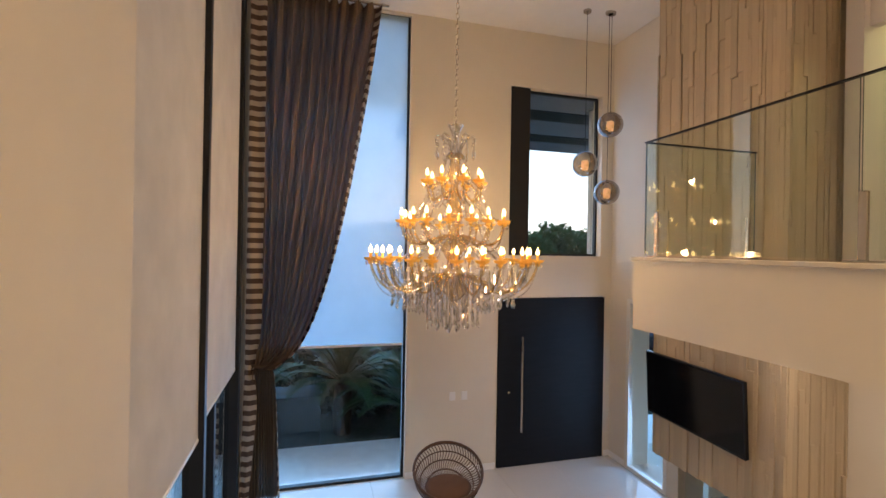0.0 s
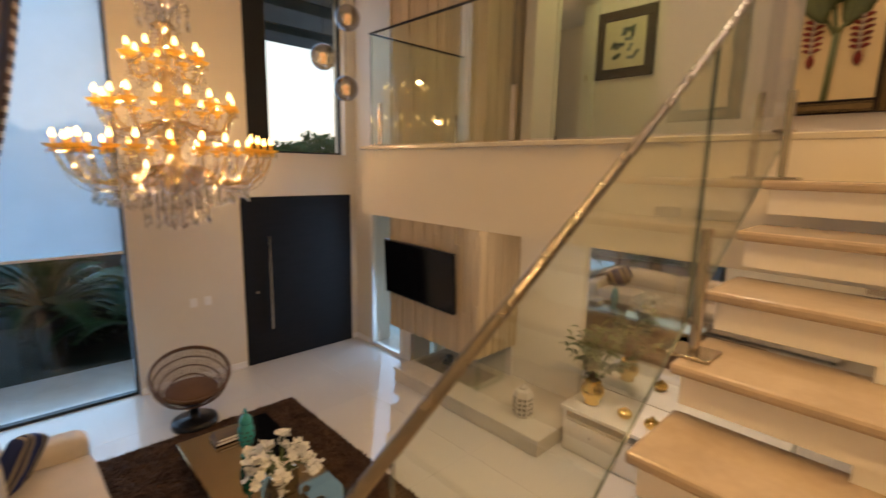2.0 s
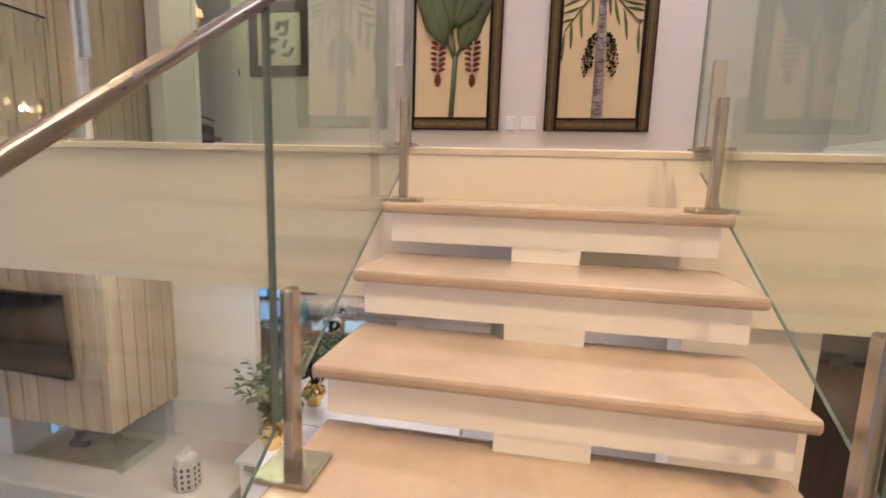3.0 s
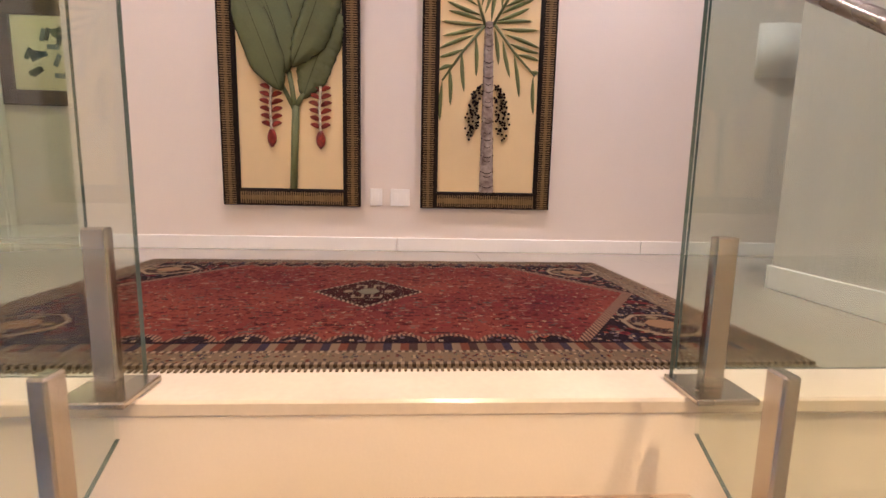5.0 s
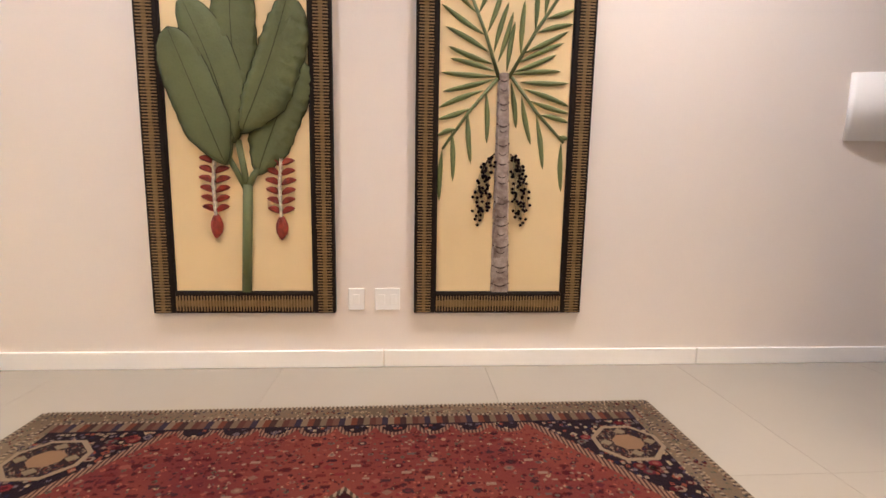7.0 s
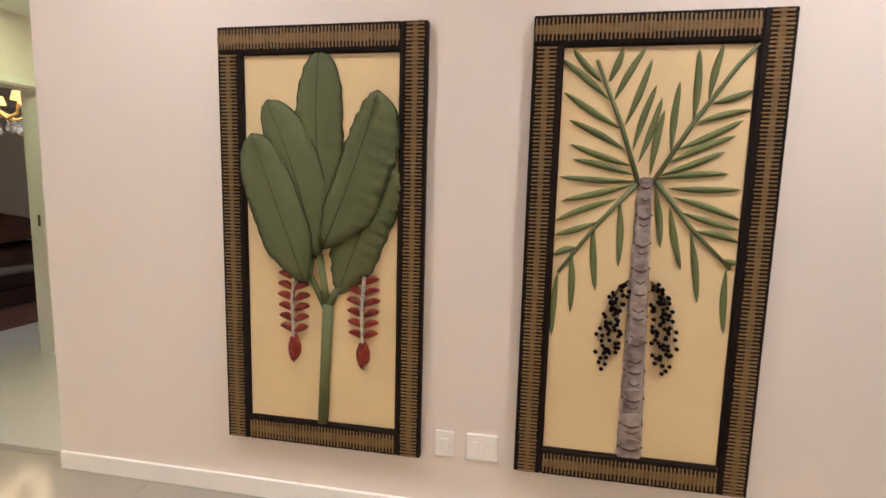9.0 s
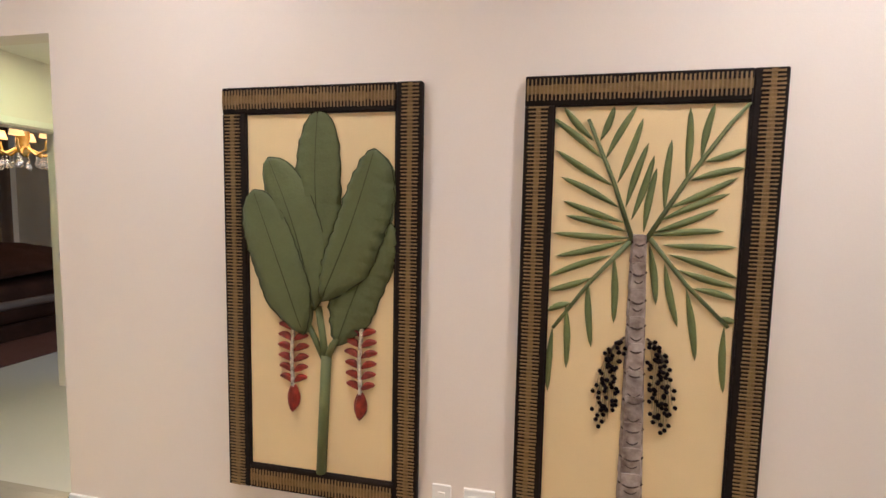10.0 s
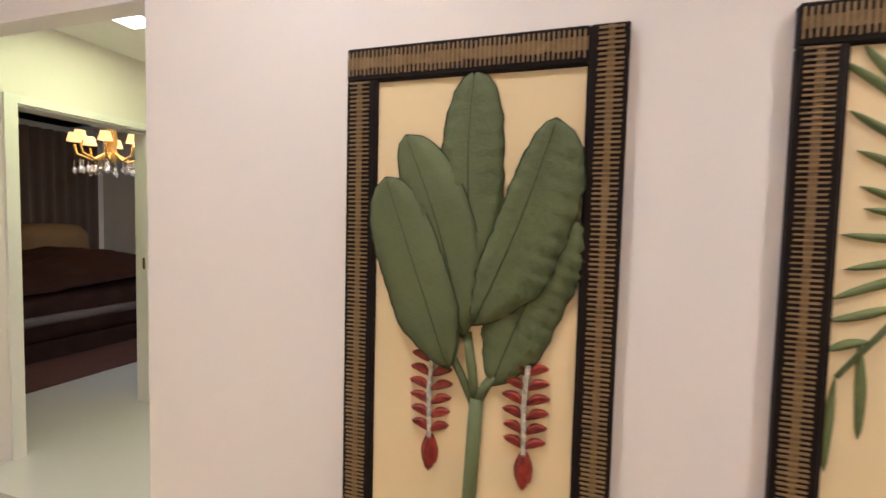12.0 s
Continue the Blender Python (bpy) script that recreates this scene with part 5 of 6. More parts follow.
def rug_mat(name, ground, motifs, scale, share=0.36, second=None):
    """Knotted pile: a ground colour with small motifs of several colours scattered over it."""
    m = mat(name, ground, 0.95, vary=0.26, scale=2.2, colour2=second, bump=0.5, bump_scale=260, spec=0.05)
    n, l = m.node_tree.nodes, m.node_tree.links
    b = n["Principled BSDF"]
    base = b.inputs["Base Color"].links[0].from_socket
    co = n.new("ShaderNodeTexCoord")
    out = base
    for k, (sc, sh) in enumerate(((scale, share), (scale * 2.3, share * 0.8))):
        vo = n.new("ShaderNodeTexVoronoi")
        vo.inputs["Scale"].default_value = sc
        vo.inputs["Randomness"].default_value = 0.75
        vo.distance = ("MANHATTAN", "CHEBYCHEV")[k]
        l.new(co.outputs["Object"], vo.inputs["Vector"])
        for lim, shift in ((sh, 0.0), (sh * 0.45, 0.37)):
            sep = n.new("ShaderNodeSeparateColor")
            l.new(vo.outputs["Color"], sep.inputs[0])
            ad = n.new("ShaderNodeMath")
            ad.operation = "ADD"
            ad.inputs[1].default_value = shift
            l.new(sep.outputs[0], ad.inputs[0])
            fr = n.new("ShaderNodeMath")
            fr.operation = "FRACT"
            l.new(ad.outputs[0], fr.inputs[0])
            ramp = n.new("ShaderNodeValToRGB")
            ramp.color_ramp.interpolation = "CONSTANT"
            while len(ramp.color_ramp.elements) < len(motifs):
                ramp.color_ramp.elements.new(0.5)
            for i, c in enumerate(motifs):
                ramp.color_ramp.elements[i].position = i / len(motifs)
                ramp.color_ramp.elements[i].color = (*c, 1)
            l.new(fr.outputs[0], ramp.inputs[0])
            lt = n.new("ShaderNodeMath")
            lt.operation = "LESS_THAN"
            lt.inputs[1].default_value = lim
            l.new(vo.outputs["Distance"], lt.inputs[0])
            g = n.new("ShaderNodeMath")
            g.operation = "GREATER_THAN"
            g.inputs[1].default_value = 0.35
            l.new(sep.outputs[1], g.inputs[0])
            mu = n.new("ShaderNodeMath")
            mu.operation = "MULTIPLY"
            l.new(lt.outputs[0], mu.inputs[0])
            l.new(g.outputs[0], mu.inputs[1])
            mx = n.new("ShaderNodeMix")
            mx.data_type = "RGBA"
            l.new(mu.outputs[0], mx.inputs["Factor"])
            l.new(out, mx.inputs["A"])
            l.new(ramp.outputs[0], mx.inputs["B"])
            out = mx.outputs["Result"]
    l.new(out, b.inputs["Base Color"])
    return m


CREAM, NAVY, MADDER, ROSE, OLIVE = (0.24, 0.18, 0.115), (0.012, 0.011, 0.027), (0.06, 0.009, 0.009), (0.22, 0.065, 0.042), (0.06, 0.06, 0.042)
M_FIELD = rug_mat("rug_field", (0.165, 0.043, 0.028), [MADDER, (0.05, 0.01, 0.015), (0.22, 0.15, 0.09), MADDER, ROSE, OLIVE, (0.03, 0.012, 0.02)], 34, 0.34, (0.075, 0.013, 0.019))
M_CORNER = rug_mat("rug_corner", (0.018, 0.011, 0.016), [NAVY, CREAM, (0.2, 0.13, 0.09), (0.09, 0.07, 0.08), (0.16, 0.04, 0.025), (0.05, 0.035, 0.05)], 24, 0.42)
M_BORDER = rug_mat("rug_border", (0.15, 0.108, 0.074), [NAVY, (0.15, 0.09, 0.05), CREAM, MADDER, OLIVE], 40, 0.42)
M_STRIPE = stripe_mat("rug_stripes", [(0.03, 0.014, 0.014), (0.1, 0.07, 0.046), (0.065, 0.022, 0.018), (0.085, 0.04, 0.028), (0.02, 0.014, 0.026), (0.13, 0.09, 0.06), (0.09, 0.026, 0.016)], 0.022, 0)
M_GUARD = stripe_mat("rug_guard", [(0.05, 0.034, 0.026), (0.2, 0.15, 0.105)], 0.009, 0)
M_GUARDY = stripe_mat("rug_guard_side", [(0.05, 0.034, 0.026), (0.2, 0.15, 0.105)], 0.009, 1)
M_GUARD2 = stripe_mat("rug_field_edge", [(0.05, 0.022, 0.02), (0.17, 0.1, 0.065)], 0.0065, 0)
M_MEDAL = rug_mat("rug_medallion", (0.03, 0.008, 0.01), [(0.16, 0.13, 0.09), (0.08, 0.02, 0.02), (0.14, 0.12, 0.1)], 42, 0.3)
M_CREAM = mat("rug_cream", (0.17, 0.13, 0.085), 0.95, bump=0.5, bump_scale=260, spec=0.05)
M_OLIVE = mat("rug_olive", (0.13, 0.12, 0.085), 0.95, bump=0.5, bump_scale=260, spec=0.05)
M_STAR = rug_mat("rug_corner_star", (0.03, 0.018, 0.02), [NAVY, (0.16, 0.11, 0.075), (0.1, 0.07, 0.05), (0.1, 0.03, 0.02)], 46, 0.4)
M_NAVYLINE = mat("rug_navy_line", (0.016, 0.01, 0.016), 0.95, bump=0.5, bump_scale=260, spec=0.05)
M_TAN = mat("rug_tan", (0.2, 0.12, 0.07), 0.95, bump=0.5, bump_scale=260, spec=0.05)
M_GUARDSTAR = mat("rug_star_outline", (0.22, 0.16, 0.11), 0.95, bump=0.5, bump_scale=260, spec=0.05)
rug = thing("oriental_rug", (3.896, -0.163, UP), "red oriental rug with navy corners and diamond medallion", "rug")
rug.rotation_euler = (0, 0, radians(-89.2))
T = 0.010


def slab(name, pts, material, z0=0.0, z1=T, label=""):
    bm = bmesh.new()
    lo = [bm.verts.new((x, y, z0)) for x, y in pts]
    hi = [bm.verts.new((x, y, z1)) for x, y in pts]
    bm.faces.new(hi)
    bm.faces.new(lo[::-1])
    k = len(pts)
    for i in range(k):
        bm.faces.new((lo[i], lo[(i + 1) % k], hi[(i + 1) % k], hi[i]))
    return part(name, bm, material, rug, label)


def ring(name, a0, b0, a1, b1, mx, my, z1=T):
    for q in (-1, 1):
        slab(name, ((-a0, q * b1), (a0, q * b1), (a0, q * b0), (-a0, q * b0)) if q < 0 else ((-a0, b1), (a0, b1), (a0, b0), (-a0, b0)), mx, 0, z1)
        slab(name, ((q * a1, -b1), (q * a0, -b1), (q * a0, b1), (q * a1, b1)), my, 0, z1)


A, Bh = 1.15, 0.708
ring("guard_stripe", A, Bh, A - 0.014, Bh - 0.014, M_GUARD, M_GUARDY)
ring("main_border", A - 0.014, Bh - 0.014, A - 0.075, Bh - 0.075, M_BORDER, M_BORDER)
ring("inner_stripe", A - 0.075, Bh - 0.075, A - 0.087, Bh - 0.087, M_GUARD, M_GUARDY)
for q in (-1, 1):
    slab("striped_band", ((-A + 0.087, q * (Bh - 0.087)), (A - 0.087, q * (Bh - 0.087)), (A - 0.087, q * (Bh - 0.14)), (-A + 0.087, q * (Bh - 0.14))), M_STRIPE)
    slab("side_border", ((q * (A - 0.087), -Bh + 0.14), (q * (A - 0.12), -Bh + 0.14), (q * (A - 0.12), Bh - 0.14), (q * (A - 0.087), Bh - 0.14)), M_BORDER)
ia, ib, apex, sh = A - 0.12, Bh - 0.15, 0.985, 0.61
hexa = [(-apex, 0), (-sh, -ib + 0.012), (sh, -ib + 0.012), (apex, 0), (sh, ib - 0.012), (-sh, ib - 0.012)]
hexo = [(-apex - 0.045, 0), (-sh - 0.03, -ib), (sh + 0.03, -ib), (apex + 0.045, 0), (sh + 0.03, ib), (-sh - 0.03, ib)]
slab("field", hexa, M_FIELD, 0, T + 0.0006, "madder red field with small scattered flowers")
for qy in (-1, 1):
    slab("border_line", [(x, qy * y) for x, y in ((-ia, ib), (ia, ib), (ia, ib + 0.01), (-ia, ib + 0.01))], M_NAVYLINE, 0, T + 0.001)
    for k in range(9):
        c = -sh + 0.07 + (2 * sh - 0.14) * k / 8
        for nm, rx, ry, m, z in (("scallop_rim", 0.064, 0.062, M_GUARD2, 0.0014), ("scallop", 0.046, 0.044, M_CORNER, 0.002)):
            slab(nm, [(c + rx * math.cos(math.pi * j / 10), qy * (ib - ry * math.sin(math.pi * j / 10))) for j in range(11)], m, 0, T + z)
slab("field_edge", hexo, M_GUARD2, 0, T, "dark and cream barred edging")
for qx in (-1, 1):
    for qy in (-1, 1):
        slab("corner_panel", ((qx * ia, 0), (qx * ia, qy * ib), (qx * (sh + 0.03), qy * ib), (qx * (apex + 0.045), 0)), M_CORNER, 0, T, "dark navy corner panel")
        c = Vector((qx * 0.925, qy * 0.41))
        for nm, rx, ry, m, z in (("corner_star", 0.115, 0.105, M_GUARDSTAR, 0.0012), ("corner_ground", 0.1, 0.09, M_STAR, 0.0018), ("corner_heart", 0.05, 0.044, M_TAN, 0.0026)):
            slab(nm, [tuple(c + Vector((rx * x, ry * y))) for x, y in ((-1, -0.35), (-0.45, -1), (0.45, -1), (1, -0.35), (1, 0.35), (0.45, 1), (-0.45, 1), (-1, 0.35))], m, 0, T + z)
        for j in range(4):
            d = c + Vector(((-0.075, 0.075, 0, 0)[j], (0, 0, -0.066, 0.066)[j]))
            slab("corner_petal", [tuple(d + Vector((0.022 * x, 0.018 * y))) for x, y in ((-1, 0), (0, -1), (1, 0), (0, 1))], M_CREAM, 0, T + 0.0032)
slab("medallion_edge", ((-0.207, 0), (0, -0.229), (0.207, 0), (0, 0.229)), M_GUARD, 0, T + 0.0012)
slab("medallion", ((-0.19, 0), (0, -0.21), (0.19, 0), (0, 0.21)), M_MEDAL, 0, T + 0.002, "dark diamond medallion")
slab("medallion_heart", [(0.042 * math.cos(t * math.pi / 3), 0.05 * math.sin(t * math.pi / 3)) for t in range(6)], M_OLIVE, 0, T + 0.003)
for qx in (-1, 1):
    slab("medallion_flower", [(qx * 0.075 + 0.018 * math.cos(t * math.pi / 4), 0.022 * math.sin(t * math.pi / 4)) for t in range(8)], M_CREAM, 0, T + 0.003)
    for qy in (-1, 1):
        for x0, y0, x1, y1 in ((0.012, 0.05, 0.022, 0.1), (0.022, 0.09, 0.055, 0.1), (0.045, 0.055, 0.055, 0.09)):
            slab("medallion_hook", ((qx * x0, qy * y0), (qx * x1, qy * y0), (qx * x1, qy * y1), (qx * x0, qy * y1)), M_CREAM, 0, T + 0.003)
# knotted flowers, bars and hooks scattered in loose rows over field and corners
MOTIFS = [(0.05, 0.008, 0.012), (0.03, 0.008, 0.012), (0.18, 0.12, 0.085), (0.085, 0.013, 0.014), (0.16, 0.05, 0.036), (0.075, 0.06, 0.05), (0.06, 0.01, 0.012), (0.13, 0.07, 0.05), (0.035, 0.014, 0.018), (0.11, 0.016, 0.02), (0.045, 0.009, 0.012), (0.07, 0.014, 0.02)]
M_MOTIF = mat("rug_motif", MOTIFS[0], 0.95, bump=0.5, bump_scale=260, spec=0.05)
mn, ml = M_MOTIF.node_tree.nodes, M_MOTIF.node_tree.links
geo, mramp = mn.new("ShaderNodeNewGeometry"), mn.new("ShaderNodeValToRGB")
mramp.color_ramp.interpolation = "CONSTANT"
for i, c in enumerate(MOTIFS):
    el = mramp.color_ramp.elements[i] if i < 2 else mramp.color_ramp.elements.new(0.99)
    el.position, el.color = i / len(MOTIFS), (*c, 1)
ml.new(geo.outputs["Random Per Island"], mramp.inputs[0])
ml.new(mramp.outputs[0], mn["Principled BSDF"].inputs["Base Color"])
rm = random.Random(21)
bm = bmesh.new()


def patch(x, y, rx, ry, sides, z, turn=0.0):
    ring_v = [bm.verts.new((x + rx * math.cos(turn + 2 * math.pi * k / sides), y + ry * math.sin(turn + 2 * math.pi * k / sides), z)) for k in range(sides)]
    bm.faces.new(ring_v)


for iy in range(-16, 17):
    for ix in range(-32, 33):
        x, y = 0.031 * ix + 0.0155 * (iy % 2) + rm.uniform(-0.01, 0.01), 0.032 * iy + rm.uniform(-0.008, 0.008)
        inside = abs(y) < 0.49 and abs(x) < sh + (apex - sh) * (1 - abs(y) / ib) - 0.03
        if not inside or abs(x) / 0.235 + abs(y) / 0.26 < 1 or abs(y) < 0.035 or rm.random() < 0.12:
            continue
        r, z, kind = rm.choice((0.007, 0.009, 0.011, 0.016)), T + 0.0009, rm.random()
        if kind < 0.3:
            patch(x, y, r * 1.15, r * 0.8, 6, z, rm.random())
            patch(x, y, r * 0.5, r * 0.4, 6, z + 0.0005)
        elif kind < 0.65:
            patch(x, y, r * 1.3, r * 0.55, 4, z, 0.785)
        elif kind < 0.8:
            for a in range(4):
                patch(x + 0.7 * r * math.cos(a * 1.571), y + 0.7 * r * math.sin(a * 1.571), r * 0.42, r * 0.36, 5, z)
        else:
            patch(x, y, r, r * 0.8, 4, z)
            patch(x + 0.5 * r, y + 0.9 * r, r * 0.7, r * 0.25, 4, z, 0.785)
for side in (-1, 1):
    for row in (-0.03, 0.03):
        for k in range(34):
            patch(side * (0.25 + 0.021 * k), row + 0.006 * (-1) ** k, 0.009, 0.0065, 4, T + 0.0011)
for qx in (-1, 1):
    for qy in (-1, 1):
        for k in range(95):
            x, y = rm.uniform(sh + 0.03, ia - 0.02), rm.uniform(0.02, ib - 0.02)
            if x < sh + 0.06 + (apex - sh) * (1 - y / ib) or abs(x - 0.925) < 0.12 and abs(y - 0.41) < 0.11:
                continue
            r = rm.uniform(0.013, 0.024)
            patch(qx * x, qy * y, r, r * 0.75, 6, T + 0.0009, rm.random())
            patch(qx * x, qy * y, r * 0.5, r * 0.4, 5, T + 0.0014)
tagged(part("flower", bm, M_MOTIF, rug, "small knotted flowers in cream, navy and rose"), kind="stuff")
bm = bmesh.new()
for q in (-1, 1):
    x = -A + 0.006
    while x < A:
        box(bm, x, q * Bh - 0.001, 0.0, x + 0.006, q * Bh + q * 0.02, 0.004)
        x += 0.014
tagged(part("fringe", bm, M_CREAM, rug, "short cream fringe"), kind="stuff")

# ---- corridor picture and bedroom ----
flower = thing("framed_print", (6.3, 2.66, 4.54), "dark-framed botanical print with cream mount", "picture")
part("frame", boxes((-0.03, -0.39, -0.41, -0.001, 0.39, -0.29), (-0.03, -0.39, 0.29, -0.001, 0.39, 0.41), (-0.03, -0.39, -0.29, -0.001, -0.27, 0.29), (-0.03, 0.27, -0.29, -0.001, 0.39, 0.29), bevel=0.004), mat("brown_frame", (0.05, 0.028, 0.016), 0.5, vary=0.2, scale=20), flower)
part("print", boxes((-0.014, -0.27, -0.29, -0.002, 0.27, 0.29)), mat("print_paper", (0.72, 0.66, 0.5), 0.6, vary=0.03), flower)
rp = random.Random(8)
for k in range(15):
    y, z = rp.uniform(-0.17, 0.17), rp.uniform(-0.18, 0.18)
    ob = part("painted_leaf", boxes((-0.0165, -0.02, -0.05, -0.0145, 0.02, 0.05), bevel=0.0009), mat("painted_leaf", rp.choice(((0.12, 0.16, 0.12), (0.2, 0.24, 0.27), (0.06, 0.08, 0.09))), 0.7), flower)
    ob.matrix_basis = pose(0, y, z, rp.uniform(0, 180), 0, 0)
casing = tagged(thing("door_3", (0, 0, 0), "white door casing round the bedroom opening", "door"), kind="structure")
part("casing", boxes((5.345, 3.03, UP, 5.405, 3.05, 5.13), (6.215, 3.03, UP, 6.28, 3.05, 5.13), (5.405, 3.03, 5.085, 6.215, 3.05, 5.13)), M_WHITE, casing)
part("jamb", boxes((5.401, 3.052, UP, 5.418, 3.2, 5.075), (6.202, 3.052, UP, 6.219, 3.2, 5.075), (5.401, 3.052, 5.075, 6.219, 3.2, 5.089)), M_WHITE, casing)
part("strike_plate", boxes((6.198, 3.11, 4.12, 6.202, 3.13, 4.2)), M_STEEL, casing)
M_BED = mat("dark_brown_throw", (0.034, 0.013, 0.008), 0.8, vary=0.2, bump=0.2, spec=0.12)
bed = thing("bed", (7.0, 5.65, UP), "bed with dark brown satin cover and piled pillows", "bed")
soft("mattress", (-1.0, -0.9, 0.15, 1.0, 1.0, 0.62), M_BED, bed, 0.05)
part("base", boxes((-0.98, -0.88, 0, 0.98, 0.98, 0.18), bevel=0.02), M_BED, bed)
soft("valance", (-1.03, -0.95, 0.34, 1.03, 1.0, 0.44), mat("taupe_satin", (0.09, 0.06, 0.045), 0.5), bed, 0.02)
bm = bmesh.new()
rows = []
for iy in range(21):
    row = []
    for ix in range(25):
        x, y = -0.95 + 1.9 * ix / 24, -0.88 + 1.8 * iy / 20
        h = 0.34 * max(0, 1 - abs(x - 0.45) / 1.35) ** 0.8 * min(1, (iy + 2) / 9) + 0.03 * noise.noise(Vector((x * 4, y * 4, 0)))
        row.append(bm.verts.new((x, y, 0.63 + max(0, h))))
    rows.append(row)
for a_, b_ in zip(rows, rows[1:]):
    for k in range(24):
        bm.faces.new((a_[k], a_[k + 1], b_[k + 1], b_[k]))
cover = part("bedspread", bm, M_BED, bed, "dark brown satin bedspread heaped over pillows", smooth=True)
cover.modifiers.new("thick", "SOLIDIFY").thickness = 0.02
soft("bolster", (0.2, 0.5, 0.75, 0.95, 0.95, 1.2), mat("ochre_velvet", (0.16, 0.09, 0.03), 0.7), bed, 0.06)
mat_rug = thing("bedroom_rug", (6.75, 4.4, UP), "dark red-brown bedroom rug", "rug")
part("woven_field", boxes((-1.2, -0.35, 0, 1.2, 0.4, 0.015), bevel=0.004), mat("red_brown_pile", (0.09, 0.03, 0.02), 0.95, bump=0.5), mat_rug)
drapes = thing("bedroom_curtain", (0, 0, 0), "long grey-taupe bedroom curtain", "curtain")
bm = bmesh.new()
rr = [[bm.verts.new((5.4 + 3.4 * j / 160, 7.25 + 0.05 * math.sin(j * 0.9), UP + z)) for j in range(161)] for z in (0.02, 2.5)]
for j in range(160):
    bm.faces.new((rr[0][j], rr[0][j + 1], rr[1][j + 1], rr[1][j]))
part("cloth", bm, mat("taupe_drape", (0.13, 0.09, 0.068), 0.85), drapes, smooth=True)
ward = thing("wardrobe", (6.0, 7.0, UP), "grey panelled wardrobe door", "wardrobe")
part("body", boxes((-0.5, -0.02, 0, 0.5, 0.2, 2.2)), M_GREY, ward)
part("door_frame", boxes((-0.5, -0.05, 0, -0.42, -0.021, 2.2), (0.42, -0.05, 0, 0.5, -0.021, 2.2), (-0.42, -0.05, 2.12, 0.42, -0.021, 2.2)), M_WHITE, ward)
bl = thing("bedroom_chandelier", (7.18, 4.75, 0.12), "small gilt chandelier with cream shades and crystal drops, lit", "chandelier")
part("stem", lathe(bmesh.new(), [(0.01, 5.65), (0.01, 5.3), (0.05, 5.22), (0.06, 5.1), (0.03, 5.0), (0.05, 4.95), (0, 4.9)], 14), M_GILT, bl, smooth=True)
M_SHADE = glow("lit_shade", (1.0, 0.56, 0.2), 1.5)
for k in range(8):
    a = 2 * math.pi * k / 8
    c, s = math.cos(a), math.sin(a)
    arm = part("arm", tube(bmesh.new(), [(0.04 * c, 0.04 * s, 5.0), (0.16 * c, 0.16 * s, 4.92), (0.28 * c, 0.28 * s, 4.97), (0.3 * c, 0.3 * s, 5.06)], 0.012, 7), M_GILT, bl, smooth=True)
    part("shade", lathe(bmesh.new(), [(0.062, 0), (0.04, 0.085)], 16, (0.3 * c, 0.3 * s, 5.09)), M_SHADE, arm, "lit cream lampshade", smooth=True)
    for q in range(3):
        piece("crystal_drop", drop_me, arm, Matrix.LocRotScale(((0.16 + 0.07 * q) * c, (0.16 + 0.07 * q) * s, 4.92 - 0.01 * q), None, (1.8, 1.8, 1.8)))
lamp("bedroom_lamp", "POINT", (7.18, 4.75, 5.24), 22, WARM, 0.3)
# made-up block for the dark opening below the hall, seen past the stair
panel = thing("dark_opening_block", (4.6, -2.6, 0), "dark brown block added in the dark opening below the hall", "cabinet")
part("body", boxes((-0.3, -0.8, 0, 0.3, 1.1, 2.4)), mat("opening_brown", (0.05, 0.03, 0.02), 0.4, vary=0.2, stretch=(4, 4, 0.5)), panel)
part("door", boxes((-0.325, -0.78, 0.05, -0.301, 0.15, 2.35), bevel=0.003), mat("opening_brown_front", (0.055, 0.033, 0.022), 0.4, vary=0.2, stretch=(4, 4, 0.5)), panel)

# ---- outside: ground, garden, street and sky ----
M_GROUND = mat("garden_soil", (0.03, 0.032, 0.022), 0.95, scale=3, bump=0.8, bump_scale=15, colour2=(0.015, 0.022, 0.012), spec=0.1)
M_PAVE = mat("white_pebble", (0.84, 0.85, 0.87), 0.7, scale=9, bump=0.6, bump_scale=60, colour2=(0.66, 0.67, 0.69))
structure("ground", boxes((-400, -200, -0.5, 400, 600, -0.21)), M_GROUND, "dusky garden ground", "ground")
structure("pavement", boxes((-6, FY + 0.25, -0.21, 20, 7.9, -0.06), (-1.9, 0, -0.21, LX - 0.25, FY + 0.25, -0.06), (5.1, 4.5, -0.21, 12, FY + 0.25, -0.06)), M_PAVE, "pale stone paving round the house", "pavement")
M_SLATE = mat("slate_wall", (0.022, 0.037, 0.046), 0.6, vary=0.2, scale=4, bump=0.4)
planter = thing("garden_planter", (-0.45, 8.6, -0.21), "low dark slate garden planter", "planter")
part("body", boxes((-1.3, -0.35, 0, 0.8, 0.35, 0.85), bevel=0.01), M_SLATE, planter)
structure("wall_garden", boxes((-6, 14, -0.21, 3.2, 14.2, 1.6), (-5, -3, -0.21, -4.8, 14, 2.2)), mat("garden_wall", (0.12, 0.13, 0.14), 0.8, vary=0.1), "grey garden boundary wall", "wall")
